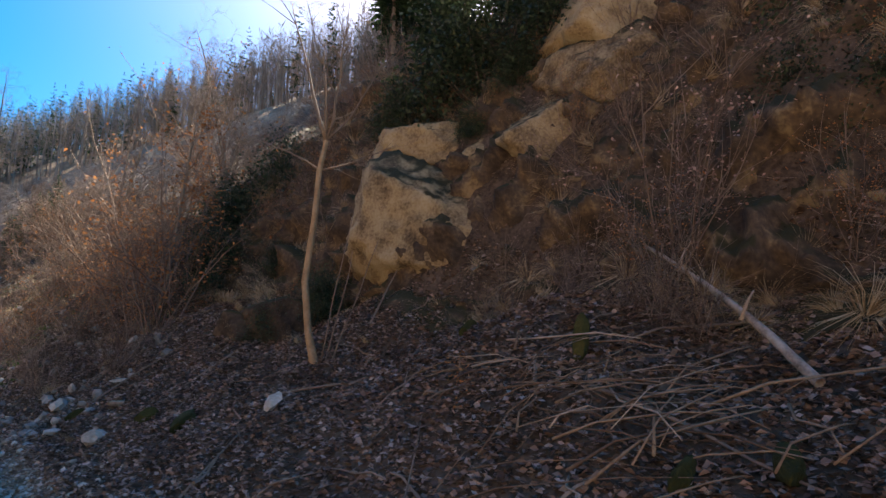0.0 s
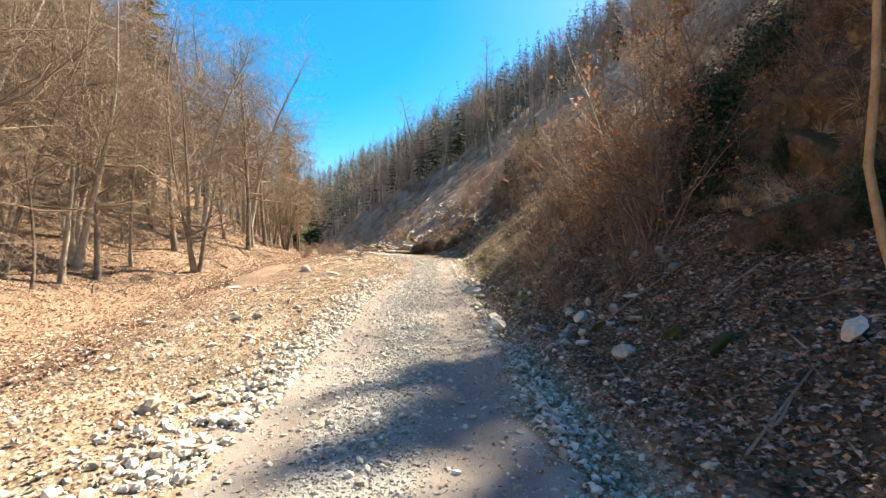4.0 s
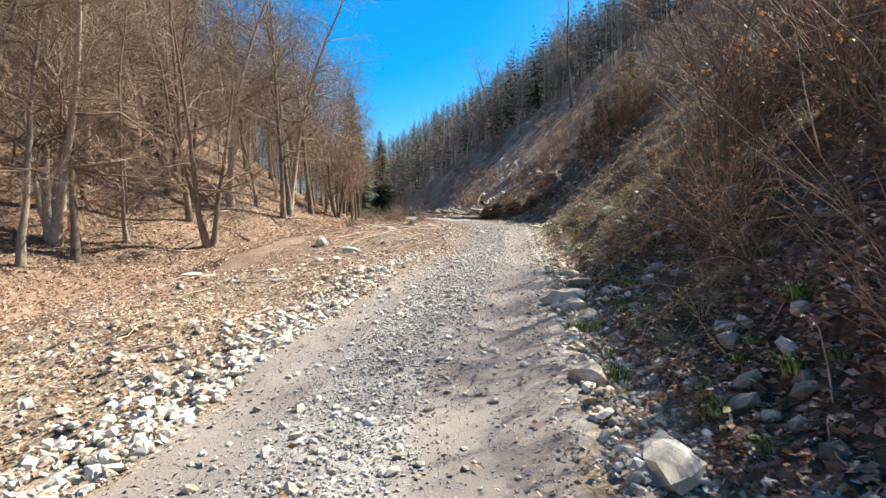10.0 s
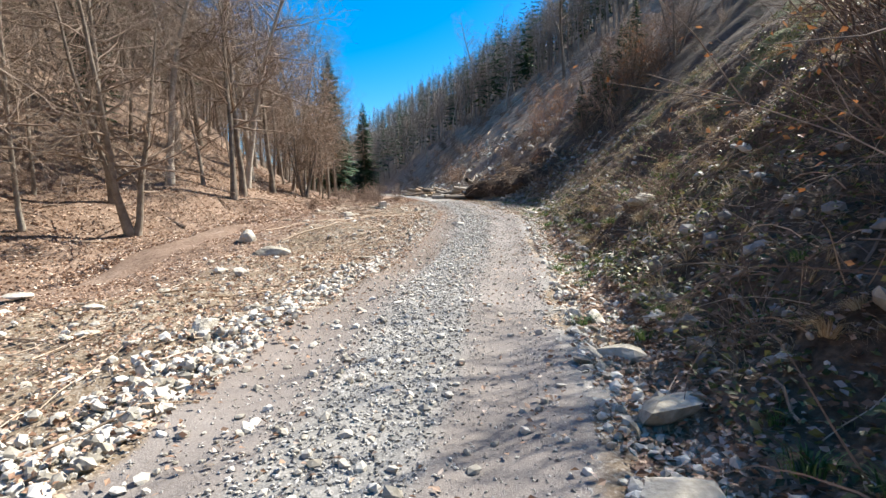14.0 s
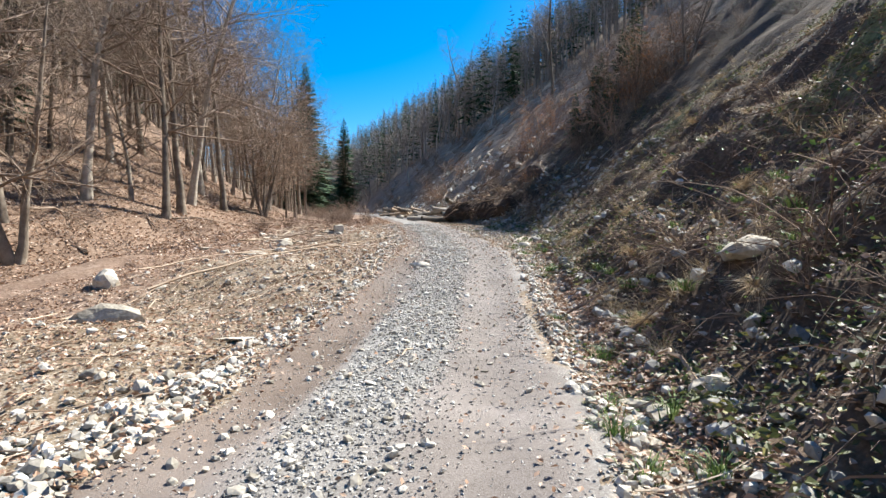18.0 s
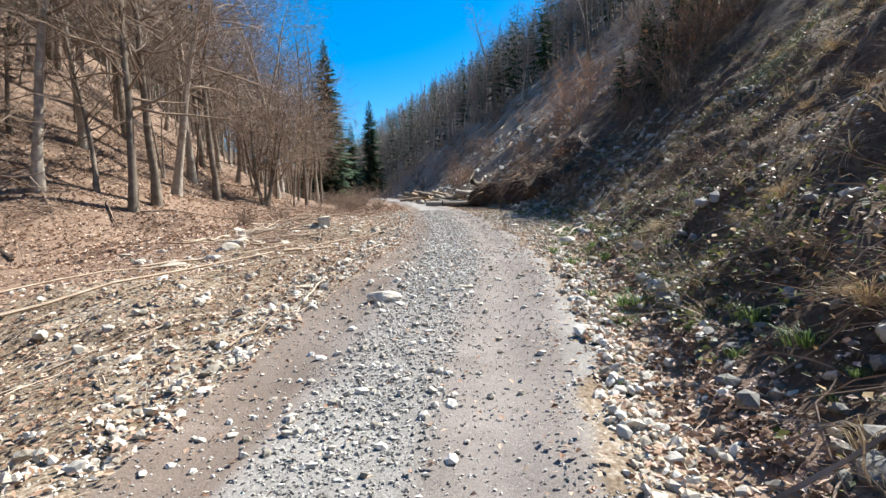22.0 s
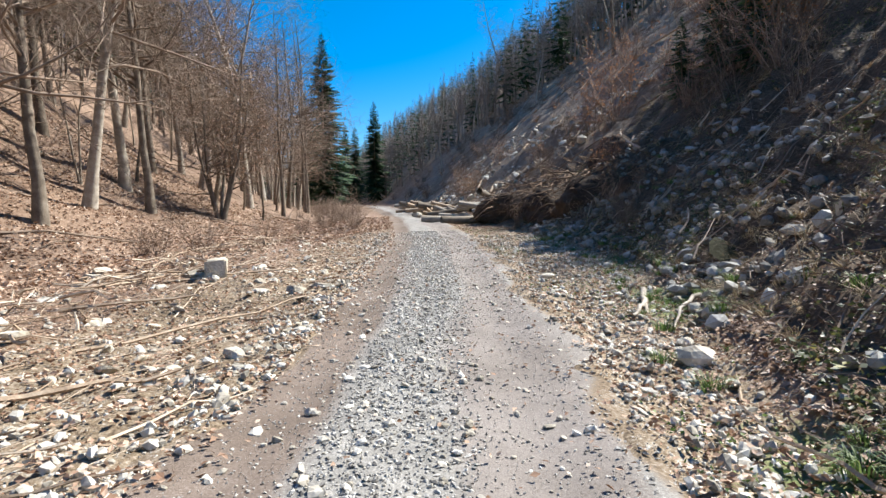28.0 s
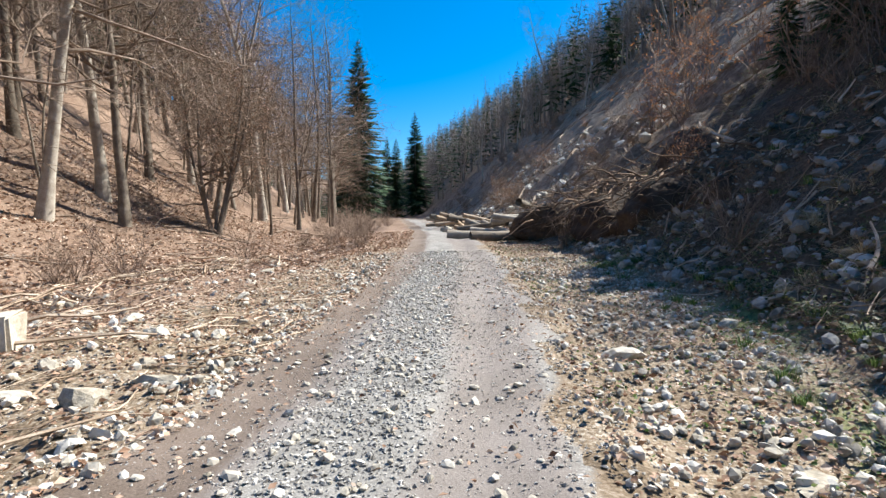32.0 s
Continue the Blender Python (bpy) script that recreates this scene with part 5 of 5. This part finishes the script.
def evergreen(seed, wide, tall, n):
    """An evergreen bush: short limbs with clouds of small dark leaves."""
    r = np.random.default_rng(seed)
    m, pts = Mesher(), []
    for _ in range(26):
        a, u = r.uniform(0, 6.28), r.uniform(0.1, 1)
        tip = np.array([math.cos(a) * wide * r.uniform(0.3, 1.0) * (1.1 - 0.6 * u), math.sin(a) * wide * r.uniform(0.3, 1.0) * (1.1 - 0.6 * u), tall * u])
        s = np.linspace(0, 1, 5)[:, None]
        line = tip * s * [1, 1, 1] + np.array([0, 0, -0.12]) * np.sin(s * 3.1)
        m.tube(line, 0.02 * np.linspace(1, 0.3, 5), 3)
        k = n // 26
        c = r.normal(0, 1, (k, 3)) * [wide * 0.20, wide * 0.20, tall * 0.09]
        c[:, 2] -= np.hypot(c[:, 0], c[:, 1]) * 0.5
        pts.append(tip * r.uniform(0.7, 1.05, (k, 1)) + c)
    pts = np.concatenate(pts)
    v, f = leaf_quads(pts, 0.075, r, 0.6)
    return [("limb", m.mesh("limb", M_BARK)), ("foliage", mesh_of("foliage", v, f, M_IVY, False))]


def float_at(ob, x, y, z, s=1.0, rz=0):
    c = copy_thing(ob, Matrix())
    c.matrix_basis = pose(x, y, z, 0, 0, rz) @ Matrix.Diagonal((s, s, s, 1))
    return c


EVER = [thing("evergreen_bush", "dark evergreen bush rooted in the cliff", "bush", "evergreen bushes on the cliff", evergreen(91 + i, 1.3, 2.2, 8000)) for i in range(2)]
EVER[0].matrix_basis = pose(8.15, 5.2, 6.6) @ Matrix.Diagonal((1.25, 1.25, 1.25, 1))
EVER[1].matrix_basis = pose(8.6, 4.3, 7.4) @ Matrix.Diagonal((1.1, 1.1, 1.1, 1))
for x, y, z, s in ((8.6, 6.2, 6.9, 1.2), (7.9, 7.0, 6.2, 0.75), (8.2, 0.2, 5.6, 0.75), (7.9, -0.9, 5.0, 0.7), (7.4, -1.9, 4.2, 0.6), (5.0, 7.4, 2.0, 0.4), (5.5, 6.9, 2.5, 0.45),
                   (7.2, 0.0, 4.4, 0.45), (9.6, 3.9, 8.2, 1.0), (9.6, 5.2, 8.4, 1.1), (6.9, -2.9, 3.6, 0.55), (6.4, 9.6, 3.6, 0.4), (7.0, -0.9, 3.9, 0.5), (6.6, -2.0, 3.4, 0.5), (7.8, 4.2, 6.4, 0.5), (8.3, 8.3, 6.6, 0.5), (7.3, 4.7, 5.6, 0.35), (6.8, 12.8, 3.9, 1.2), (7.6, 11.8, 5.0, 1.2), (7.7, 13.6, 4.6, 1.2), (8.6, 12.5, 6.2, 1.0), (6.0, 11.3, 3.2, 0.8)):
    float_at(EVER[int(x * 10) % 2], x, y, min(z, float(height(x, y)) + 0.1) if z > float(height(x, y)) + 0.5 else z, s, x * 70)
for x, y, s in ((9.6, 8.2, 0.34), (11.2, 4.4, 0.4), (10.6, -0.6, 0.34), (11.5, 1.3, 0.38), (10.2, -2.2, 0.3)):
    place(SPRUCE[2], x, y, x * 33, s)
# spruces added high on the hill, mostly hidden, to shade the road below
for x, y, s in ((28.7, 31.9, 0.80), (32.2, 30.7, 0.84), (30.1, 31.3, 0.82), (31.7, 33.0, 0.80), (33.6, 28.8, 0.8), (34.5, 32.5, 0.85), (31.0, 30.0, 0.8), (33.4, 31.6, 0.84), (32.8, 33.8, 0.8), (35.2, 30.2, 0.84)):
    place(SPRUCE[1], x, y, x * 33, s)
for x, y, s in ((9.2, -3.2, 0.5), (8.6, 17.2, 0.42), (9.2, 22.6, 0.45), (14.5, 19.5, 0.5)):
    place(T_TALL[int(x) % 3], x, y, x * 61, s)

# two denser spruces added to close gaps in that road shade
for x, y, s in ((31.2, 32.2, 0.78), (32.8, 31.0, 0.78)):
    place(SPRUCE[0], x, y, x * 21, s)

# the slender tree before the cliff
a, b = Mesher(), Mesher()
stem = np.array([[0.02, -0.02, -0.1], [-0.06, 0.08, 0.45], [-0.11, 0.14, 1.15], [-0.05, 0.06, 2.0], [-0.02, 0.03, 2.75], [0.03, -0.04, 3.2]])
a.tube(stem, [0.07, 0.052, 0.047, 0.044, 0.04, 0.034], 8)
r = np.random.default_rng(44)
for d, ln, g in (((-0.28, 0.35, 1), 2.6, 0.03), ((0.25, -0.2, 1), 1.9, 0.024), ((0.55, -0.5, 0.7), 1.7, 0.02), ((-0.6, 0.6, 0.45), 1.4, 0.015), ((0.7, -0.7, 0.25), 1.2, 0.013), ((-0.2, -0.3, 1), 1.6, 0.02)):
    p = curve_points(stem[-1 if ln > 1.5 else -2], d, ln, 6, 0.08, 0.05, r)
    b.tube(p, g * np.linspace(1, 0.2, 7), 4)
    for _ in range(7):
        i = r.integers(1, 6)
        t = curve_points(p[i], around(p[i + 1] - p[i], r.uniform(0.4, 0.9), r.uniform(0, 6.28)), ln * r.uniform(0.2, 0.45), 3, 0.1, 0.05, r)
        b.tube(t, g * 0.35 * np.array([1, 0.8, 0.6, 0.4]), 3)
for x, y, h in ((0.18, -0.1, 2.2), (0.26, -0.22, 1.6), (0.4, -0.35, 1.9)):
    b.tube(curve_points((x * 0.4, y * 0.4, 0), (x, y, 1.6), h, 5, 0.07, 0.03, r), 0.014 * np.linspace(1, 0.3, 6), 4)
slender = thing("slender_tree", "slender crooked bare tree with tan bark on the bank", "tree", "", [("trunk", a.mesh("trunk", surface("tan_bark", [(0.1, (0.16, 0.10, 0.05)), (0.5, (0.34, 0.23, 0.13)), (0.9, (0.48, 0.36, 0.23))], 5, 0.8, 0.4, 30, 0.05))), ("crown", b.mesh("crown", M_TWIG))])
slender.matrix_basis = on_ground(4.5, 5.3, 0)

a, b = bare_tree(37, 5.2, 0.045, 2, 0.16, limbs=26, twigs=(6, 3), first=0.22, limb_len=0.3, sides=5, up=0.03)
r_ = np.random.default_rng(15)
cv = np.concatenate(b.v)
lv, lf = leaf_quads(cv[r_.choice(len(cv), 900)] + r_.normal(0, 0.05, (900, 3)), 0.085, r_)
sapling = thing("beech_sapling", "young beech with withered orange leaves on the bank", "tree", "", [("trunk", a.mesh("trunk", M_BARK)), ("crown", b.mesh("crown", M_SHRUB)), ("withered_foliage", mesh_of("withered_foliage", lv, lf, M_COPPER, False))])
sapling.matrix_basis = on_ground(4.8, 12.0, 30)

# the pale log leaning on the ledge, with its broken stubs
z0, z1 = 1.66, 3.02
lg = stick((4.80, -0.40, z0), (5.95, 1.25, z1), 0.042, 0.03, 8, np.random.default_rng(3), 8)
log = thing("leaning_log", "pale peeling log leaning on the ledge", "log", "", [("log", lg.mesh("log", M_BIRCH))])
for u, dx, dy, dz in ((0.35, 0.1, -0.1, 0.25), (0.62, -0.15, 0.05, 0.2), (0.75, 0.12, -0.12, 0.3)):
    c = np.array([4.8 + 1.15 * u, -0.4 + 1.65 * u, z0 + (z1 - z0) * u])
    part("stub", stick(c, c + [dx, dy, dz], 0.022, 0.01, 3, np.random.default_rng(4)).mesh("stub", M_STICK), log)

# heap of cut branches on the bank
heap = tagged(new("brush_heap"), "heap of cut dead branches on the bank", "branches")
r = np.random.default_rng(46)
for _ in range(80):
    x, y = r.normal(4.1, 0.4), r.normal(0.8, 0.8)
    ang = r.normal(-0.95, 0.8)
    ln = r.uniform(0.3, 1.7)
    c, s = math.cos(ang) * ln / 2, math.sin(ang) * ln / 2
    zc = float(height(x, y)) + 0.05 + 0.24 * r.random()
    sl = 0.35 * c
    m = Mesher()
    m.tube(np.array([(x - c, y - s, max(zc - sl, float(height(x - c, y - s)) + 0.02)), (x - c * 0.4, y - s * 0.4 + 0.04, zc + 0.02), (x + c * 0.4, y + s * 0.4 - 0.03, zc + sl * 0.5 + 0.05), (x + c, y + s, max(zc + sl, float(height(x + c, y + s)) + 0.02))]), (0.004 + 0.010 * r.random() ** 2) * np.array([1, 0.85, 0.7, 0.4]), 4)
    part("branch", m.mesh("branch", M_ROOT if r.random() < 0.88 else M_STICK), heap)
sv, sf = crag(530, (0.11, 0.11, 0.36), 5)
stump = tagged(new("stump", mesh_of("stump", sv, sf, M_MOSS)), "small rotten stump covered in moss", "stump")
stump.matrix_basis = pose(4.5, 1.25, float(height(4.5, 1.25)) + 0.12, 0, 8, 0)
for x, y, w, rz in ((3.05, 5.75, 0.55, 40), (2.95, 6.8, 0.3, 0), (3.6, 0.1, 0.35, 0), (4.9, 2.9, 0.3, 0), (3.85, -0.4, 0.4, 20), (2.6, 8.6, 0.3, 0)):
    sv, sf = crag(540 + int(w * 100), (w * 0.8, w * 0.32, 0.15), 6, 0.4)
    ob = tagged(new("mossy_log", mesh_of("mossy_log", sv, sf, M_MOSS)), "rotten mossy piece of wood on the bank", "log", "mossy wood on the bank")
    ob.matrix_basis = pose(x, y, float(ground_z(x, y)) + 0.04, 0, -20, rz)
# withered bush before the cliff, orange sprig, hanging tufts
PINK = thing("withered_bush", "bush with pinkish withered leaves before the cliff", "bush", "withered bushes", shrub(96, 14, 2.4, 0.75, surface("pink_leaf", [(0.1, (0.22, 0.12, 0.09)), (0.5, (0.40, 0.25, 0.20)), (0.9, (0.58, 0.42, 0.36))], 2, 0.7, 0, 20, 0.35, True, 0.3, 0.25), 900, 8, 0.012, 0.0))
PINK.matrix_basis = pose(6.2, 1.05, float(height(6.2, 1.05)) - 0.05)
place(PINK, 5.6, -1.3, 80, 0.6)
SPRIG = thing("beech_sprig", "young beech sprig with orange withered leaves", "plant", "", shrub(97, 6, 0.5, 0.9, M_COPPER, 150, 4, 0.005))
SPRIG.matrix_basis = on_ground(3.9, 2.25)
for x, y, s in ((5.2, 9.0, 1.3), (4.9, 8.3, 1.0), (5.9, -0.4, 1.1), (6.0, 0.1, 1.0), (6.1, 0.5, 0.9), (5.8, -0.9, 1.2), (5.7, -1.4, 1.0), (4.3, -0.9, 0.5), (6.6, -1.2, 1.3), (6.5, 2.4, 0.8), (5.8, 3.2, 0.7), (6.0, 4.4, 0.7), (4.9, 6.4, 0.9),
                (7.4, 3.9, 0.9), (8.2, 3.6, 0.9), (7.7, 1.6, 1.0), (6.8, 1.9, 0.9), (7.3, -0.4, 1.0), (5.1, 5.0, 0.7)):
    place(TUFT[int(x * 7) % 2], x, y, x * 99, s * 0.6, 0, 0, -40)
r = np.random.default_rng(50)
hang, src = Mesher(), tuft(89, 80, 0.5, 1.3, M_STRAW)
TV = np.array([w.co[:] for w in src.vertices])
TF = np.array([p.vertices[:] for p in src.polygons])
for _ in range(190):
    y, q = r.uniform(-4, 12.5), r.uniform(3.6, 7.2)
    if abs(y - 5.2) < 1.0 and q < 5.5:
        continue
    m_ = on_ground(float(toe_right(y)) + q, y, r.uniform(0, 360), r.uniform(0.45, 1.0), -0.12, 0, -60)
    hang.add(TV @ np.array(m_)[:3, :3].T + np.array(m_)[:3, 3], TF)
tagged(new("hanging_grass", hang.mesh("hanging_grass", M_STRAW, False)), "dry grass hanging from the ledges of the cliff", "grass", kind="stuff")
hang = Mesher()
src = tuft(90, 46, 0.5, 1.3, M_STRAW)
TV = np.array([w.co[:] for w in src.vertices])
TF = np.array([p.vertices[:] for p in src.polygons])
for _ in range(1500):
    y = r.uniform(14, 57)
    x = float(toe_right(y)) + 0.35 + 8 * r.random() ** 1.7
    if wob(x, y, 0.9, 3) < -0.45:
        continue
    m_ = on_ground(x, y, r.uniform(0, 360), r.uniform(0.3, 0.75), 0.02, r.normal(0, 12), -40)
    hang.add(TV @ np.array(m_)[:3, :3].T + np.array(m_)[:3, 3], TF)
tagged(new("bank_grass", hang.mesh("bank_grass", surface("matted_grass", [(0.1, (0.12, 0.09, 0.05)), (0.5, (0.30, 0.225, 0.13)), (0.9, (0.58, 0.48, 0.33))], 2, 0.8, 0, 20, 0.4, True, 0.25, 0.2), False)), "matted dry grass lying down the bank", "grass", kind="stuff")
# arching dead canes and bramble runners over the bank
for nm, cnt, mt, g0, lb in (("bank_canes", 1500, M_SHRUB, 0.006, "arching dead bramble canes over the bank"), ("pale_canes", 800, M_STICK, 0.005, "pale dry canes bent down the bank")):
    m = Mesher()
    for _ in range(cnt):
        y = r.uniform(13, 58)
        x = float(toe_right(y)) + 0.3 + 8.5 * r.random() ** 1.5
        d = np.array([-0.55 + r.normal(0, 0.55), r.normal(0, 0.7), r.uniform(0.2, 0.75)])
        ln = r.uniform(0.3, 1.2)
        pts = curve_points((x, y, float(height(x, y)) - 0.03), d, ln, 5, 0.12, -0.26, r)
        pts[:, 2] = np.maximum(pts[:, 2], height(pts[:, 0], pts[:, 1]) + 0.015)
        m.tube(pts, g0 * r.uniform(0.6, 1.5) * np.linspace(1, 0.35, 6), 3)
    tagged(new(nm, m.mesh(nm, mt, False)), lb, "brambles", kind="stuff")
n = 15000
y = r.uniform(20, 56, n)
x = road_x(y) + 1.55 + (toe_right(y) - road_x(y) - 1.0) * r.random(n)
keep = wob(x, y, 1.1, 4) + 0.5 * wob(x, y, 3.1, 2) + r.normal(0, 0.3, n) > np.interp(y, [20, 30, 38, 46], [0.5, 0.35, 0.1, -0.2])
x, y = x[keep], y[keep]
v, f = leaf_quads(np.stack([x, y, ground_z(x, y) + 0.015 + 0.03 * r.random(len(x))], -1), 0.035, r, 0.6)
tagged(new("verge_herbs", mesh_of("verge_herbs", v, f, M_GREEN, False)), "low green herbs and moss between the stones", "plants", kind="stuff")
# low leaves of ivy, bramble and moss cushions in patches
M_HERB = surface("bank_herb_leaf", [(0.1, (0.022, 0.032, 0.012)), (0.45, (0.055, 0.072, 0.028)), (0.75, (0.13, 0.145, 0.05)), (0.95, (0.30, 0.27, 0.09))], 1, 0.55, 0, 20, 0.4, True, 0.35, 0.2)
n = 46000
y = r.uniform(12, 56, n)
x = toe_right(y) + 0.15 + 7.5 * r.random(n) ** 1.5
keep = (wob(x, y, 0.8, 7) + 0.35 * wob(x, y, 2.3, 1) + r.normal(0, 0.25, n)) > np.interp(y, [12, 17, 22, 40, 46], [0.0, 0.0, 0.1, 0.1, 0.0])
x, y = x[keep], y[keep]
v, f = leaf_quads(np.stack([x, y, ground_z(x, y) + 0.02 + 0.16 * r.random(len(x)) ** 1.5], -1), 0.062, r, 0.4)
tagged(new("bank_herbs", mesh_of("bank_herbs", v, f, M_HERB, False)), "low dark ivy and bramble leaves on the bank", "plants", kind="stuff")
r = np.random.default_rng(47)
for _ in range(125):
    y, q = r.uniform(-3, 12), r.uniform(3.4, 7.5)
    if abs(y - 5.2) < 1.2 and q < 6:
        continue
    x = float(toe_right(y)) + q
    place(SHRUBS[r.integers(5)] if r.random() < 0.55 else BRAMBLE[1], x, y, r.uniform(0, 360), r.uniform(0.3, 0.62), 0, r.normal(0, 8), -25)
for x, y, s in ((3.9, 11.2, 1.0), (4.6, 12.4, 1.2), (3.4, 12.8, 0.9), (5.3, 13.2, 1.3), (4.0, 14.2, 1.0)):
    place(SHRUBS[4], x, y, x * 88, s)

# ---- uprooted bank, log stack and debris farther up the road ----
mound = thing("uprooted_bank", "undercut earth bank with torn roots hanging over it", "earth bank", "", [])
for k, (x, y, z, w, d, h) in enumerate(((1.7, 58.0, 5.3, 3.4, 2.6, 1.7), (0.1, 59.2, 5.1, 2.6, 2.2, 1.4), (3.5, 56.8, 5.8, 3.2, 2.6, 2.2), (5.2, 55.2, 6.4, 3.2, 2.6, 2.6), (2.4, 54.6, 5.1, 2.6, 2.2, 1.6), (3.6, 52.9, 5.1, 2.6, 2.2, 1.7), (4.7, 51.2, 5.3, 2.4, 2.2, 1.8))):
    v, f = crag(560 + k, (w, d, h), 8, 0.2)
    part("earth", mesh_of("earth", v, f, M_SOIL), mound).matrix_basis = pose(x, y, z, 0, 0, k * 40)
r = np.random.default_rng(48)
m = Mesher()
for k in range(420):
    u = r.random()
    p = np.array([0.6 + 4.2 * u + r.normal(0, 0.45), 56.0 - 5.4 * u + r.normal(0, 0.5), 5.0 + 0.7 * u + r.uniform(0.0, 1.2)]) if k % 2 else np.array([-0.4 + 5.6 * u + r.normal(0, 0.4), 59.0 - 3.2 * u + r.normal(0, 0.5), 5.2 + 1.6 * u + r.uniform(0.0, 1.0)])
    d = np.array([-0.8 + r.normal(0, 0.5), -0.6 + r.normal(0, 0.5), r.normal(-0.15, 0.4)])
    m.tube(curve_points(p, d, r.uniform(0.5, 1.8), 5, 0.17, -0.08, r), r.uniform(0.008, 0.035) * np.linspace(1, 0.3, 6), 4)
part("root", m.mesh("root", M_ROOT), mound, "tangle of torn roots and branches")
RED = thing("red_shrub", "small reddish dry bush beside the undercut bank", "bush", "withered bushes", shrub(98, 26, 1.5, 0.35, M_STRAW, 60, 3, 0.010, 0.02))
RED.matrix_basis = on_ground(0.5, 55.2, 0, 0.9)
LOGM = [stick((-1.6, 0, 0), (1.6, 0, 0), g, 0.02, 5, np.random.default_rng(60 + i), 8).mesh("log", mt) for i, (g, mt) in enumerate(((0.16, M_BARKPALE), (0.12, M_STICK), (0.2, M_BARK)))]
r = np.random.default_rng(49)
for k in range(46):
    u = r.random()
    x, y = -3.2 - 6.0 * u + r.normal(0, 0.7), 62 + 16 * u + r.normal(0, 1.2)
    ob = tagged(new("log", LOGM[r.integers(3)]), "cut log in the loose heap beside the road", "log", "log heap")
    ob.matrix_basis = pose(x + 1.6, y, float(height(x + 1.6, y)) + 0.15 + 0.5 * r.random(), r.normal(0, 10), r.normal(0, 8), r.normal(20, 40))
for x, y, a, s in ((-2.3, 60.0, 10, 1.3), (-1.6, 59.4, 25, 1.1), (-2.6, 61.0, -5, 1.0)):
    ob = tagged(new("log", LOGM[2]), "thick dark log at the end of the heap", "log", "log heap")
    ob.matrix_basis = pose(x, y, float(height(x, y)) + 0.22, 0, 0, a) @ Matrix.Diagonal((s, s, s, 1))
for x, y, s in ((-7.3, 66, 1.1), (-11.5, 84, 1.6), (-12.8, 88, 1.2), (-10, 82, 0.9)):
    stone_at(x + 1.5, y, s, int(s * 10), None, 0, 0.1, "boulder beside the log heap", "boulders by the log heap")
n = 900
y = r.uniform(60, 100, n)
x = toe_right(y) + 9 * r.random(n) ** 1.4 - 0.5
scatter("slope_rubble", PEBBLE, x, y, 0.12 + 0.5 * r.random(n) ** 3, M_STONE, "pale rubble at the foot of the cleared slope", "gravel", r, 0.2)
sticks("slope_slash", 420, lambda y, r: float(toe_right(y)) + 1 + 24 * r.random(), 52, 130, (0.8, 4.5), (0.03, 0.11), M_STICK, "felled slash strewn over the cleared slope", r, 1.0, 0.15)
sticks("debris_sticks", 190, lambda y, r: float(road_x(y)) - 4.2 - 2.6 * r.random(), 36, 50, (0.25, 1.7), (0.006, 0.03), M_STICK, "heap of bleached branches among the stones", r, 0.8, 0.16)
sticks("slip_sticks", 150, lambda y, r: float(toe_right(y)) + 0.2 + 4.5 * r.random(), 40, 57, (0.3, 1.3), (0.008, 0.03), M_STICK, "branches caught in the slipped rubble", r, 1.2, 0.15)
sticks("slope_branches", 160, lambda y, r: float(gully(y)) - 1 - 14 * r.random(), 25, 75, (0.8, 4), (0.015, 0.06), M_TWIG, "dead branches lying on the leaf litter", r, 1.2, 0.06)
# scrub in the gully
for _ in range(40):
    y = r.uniform(44, 95)
    place(SHRUBS[r.integers(3)], float(gully(y)) + r.normal(0.5, 1.2), y, r.uniform(0, 360), r.uniform(0.4, 0.9))
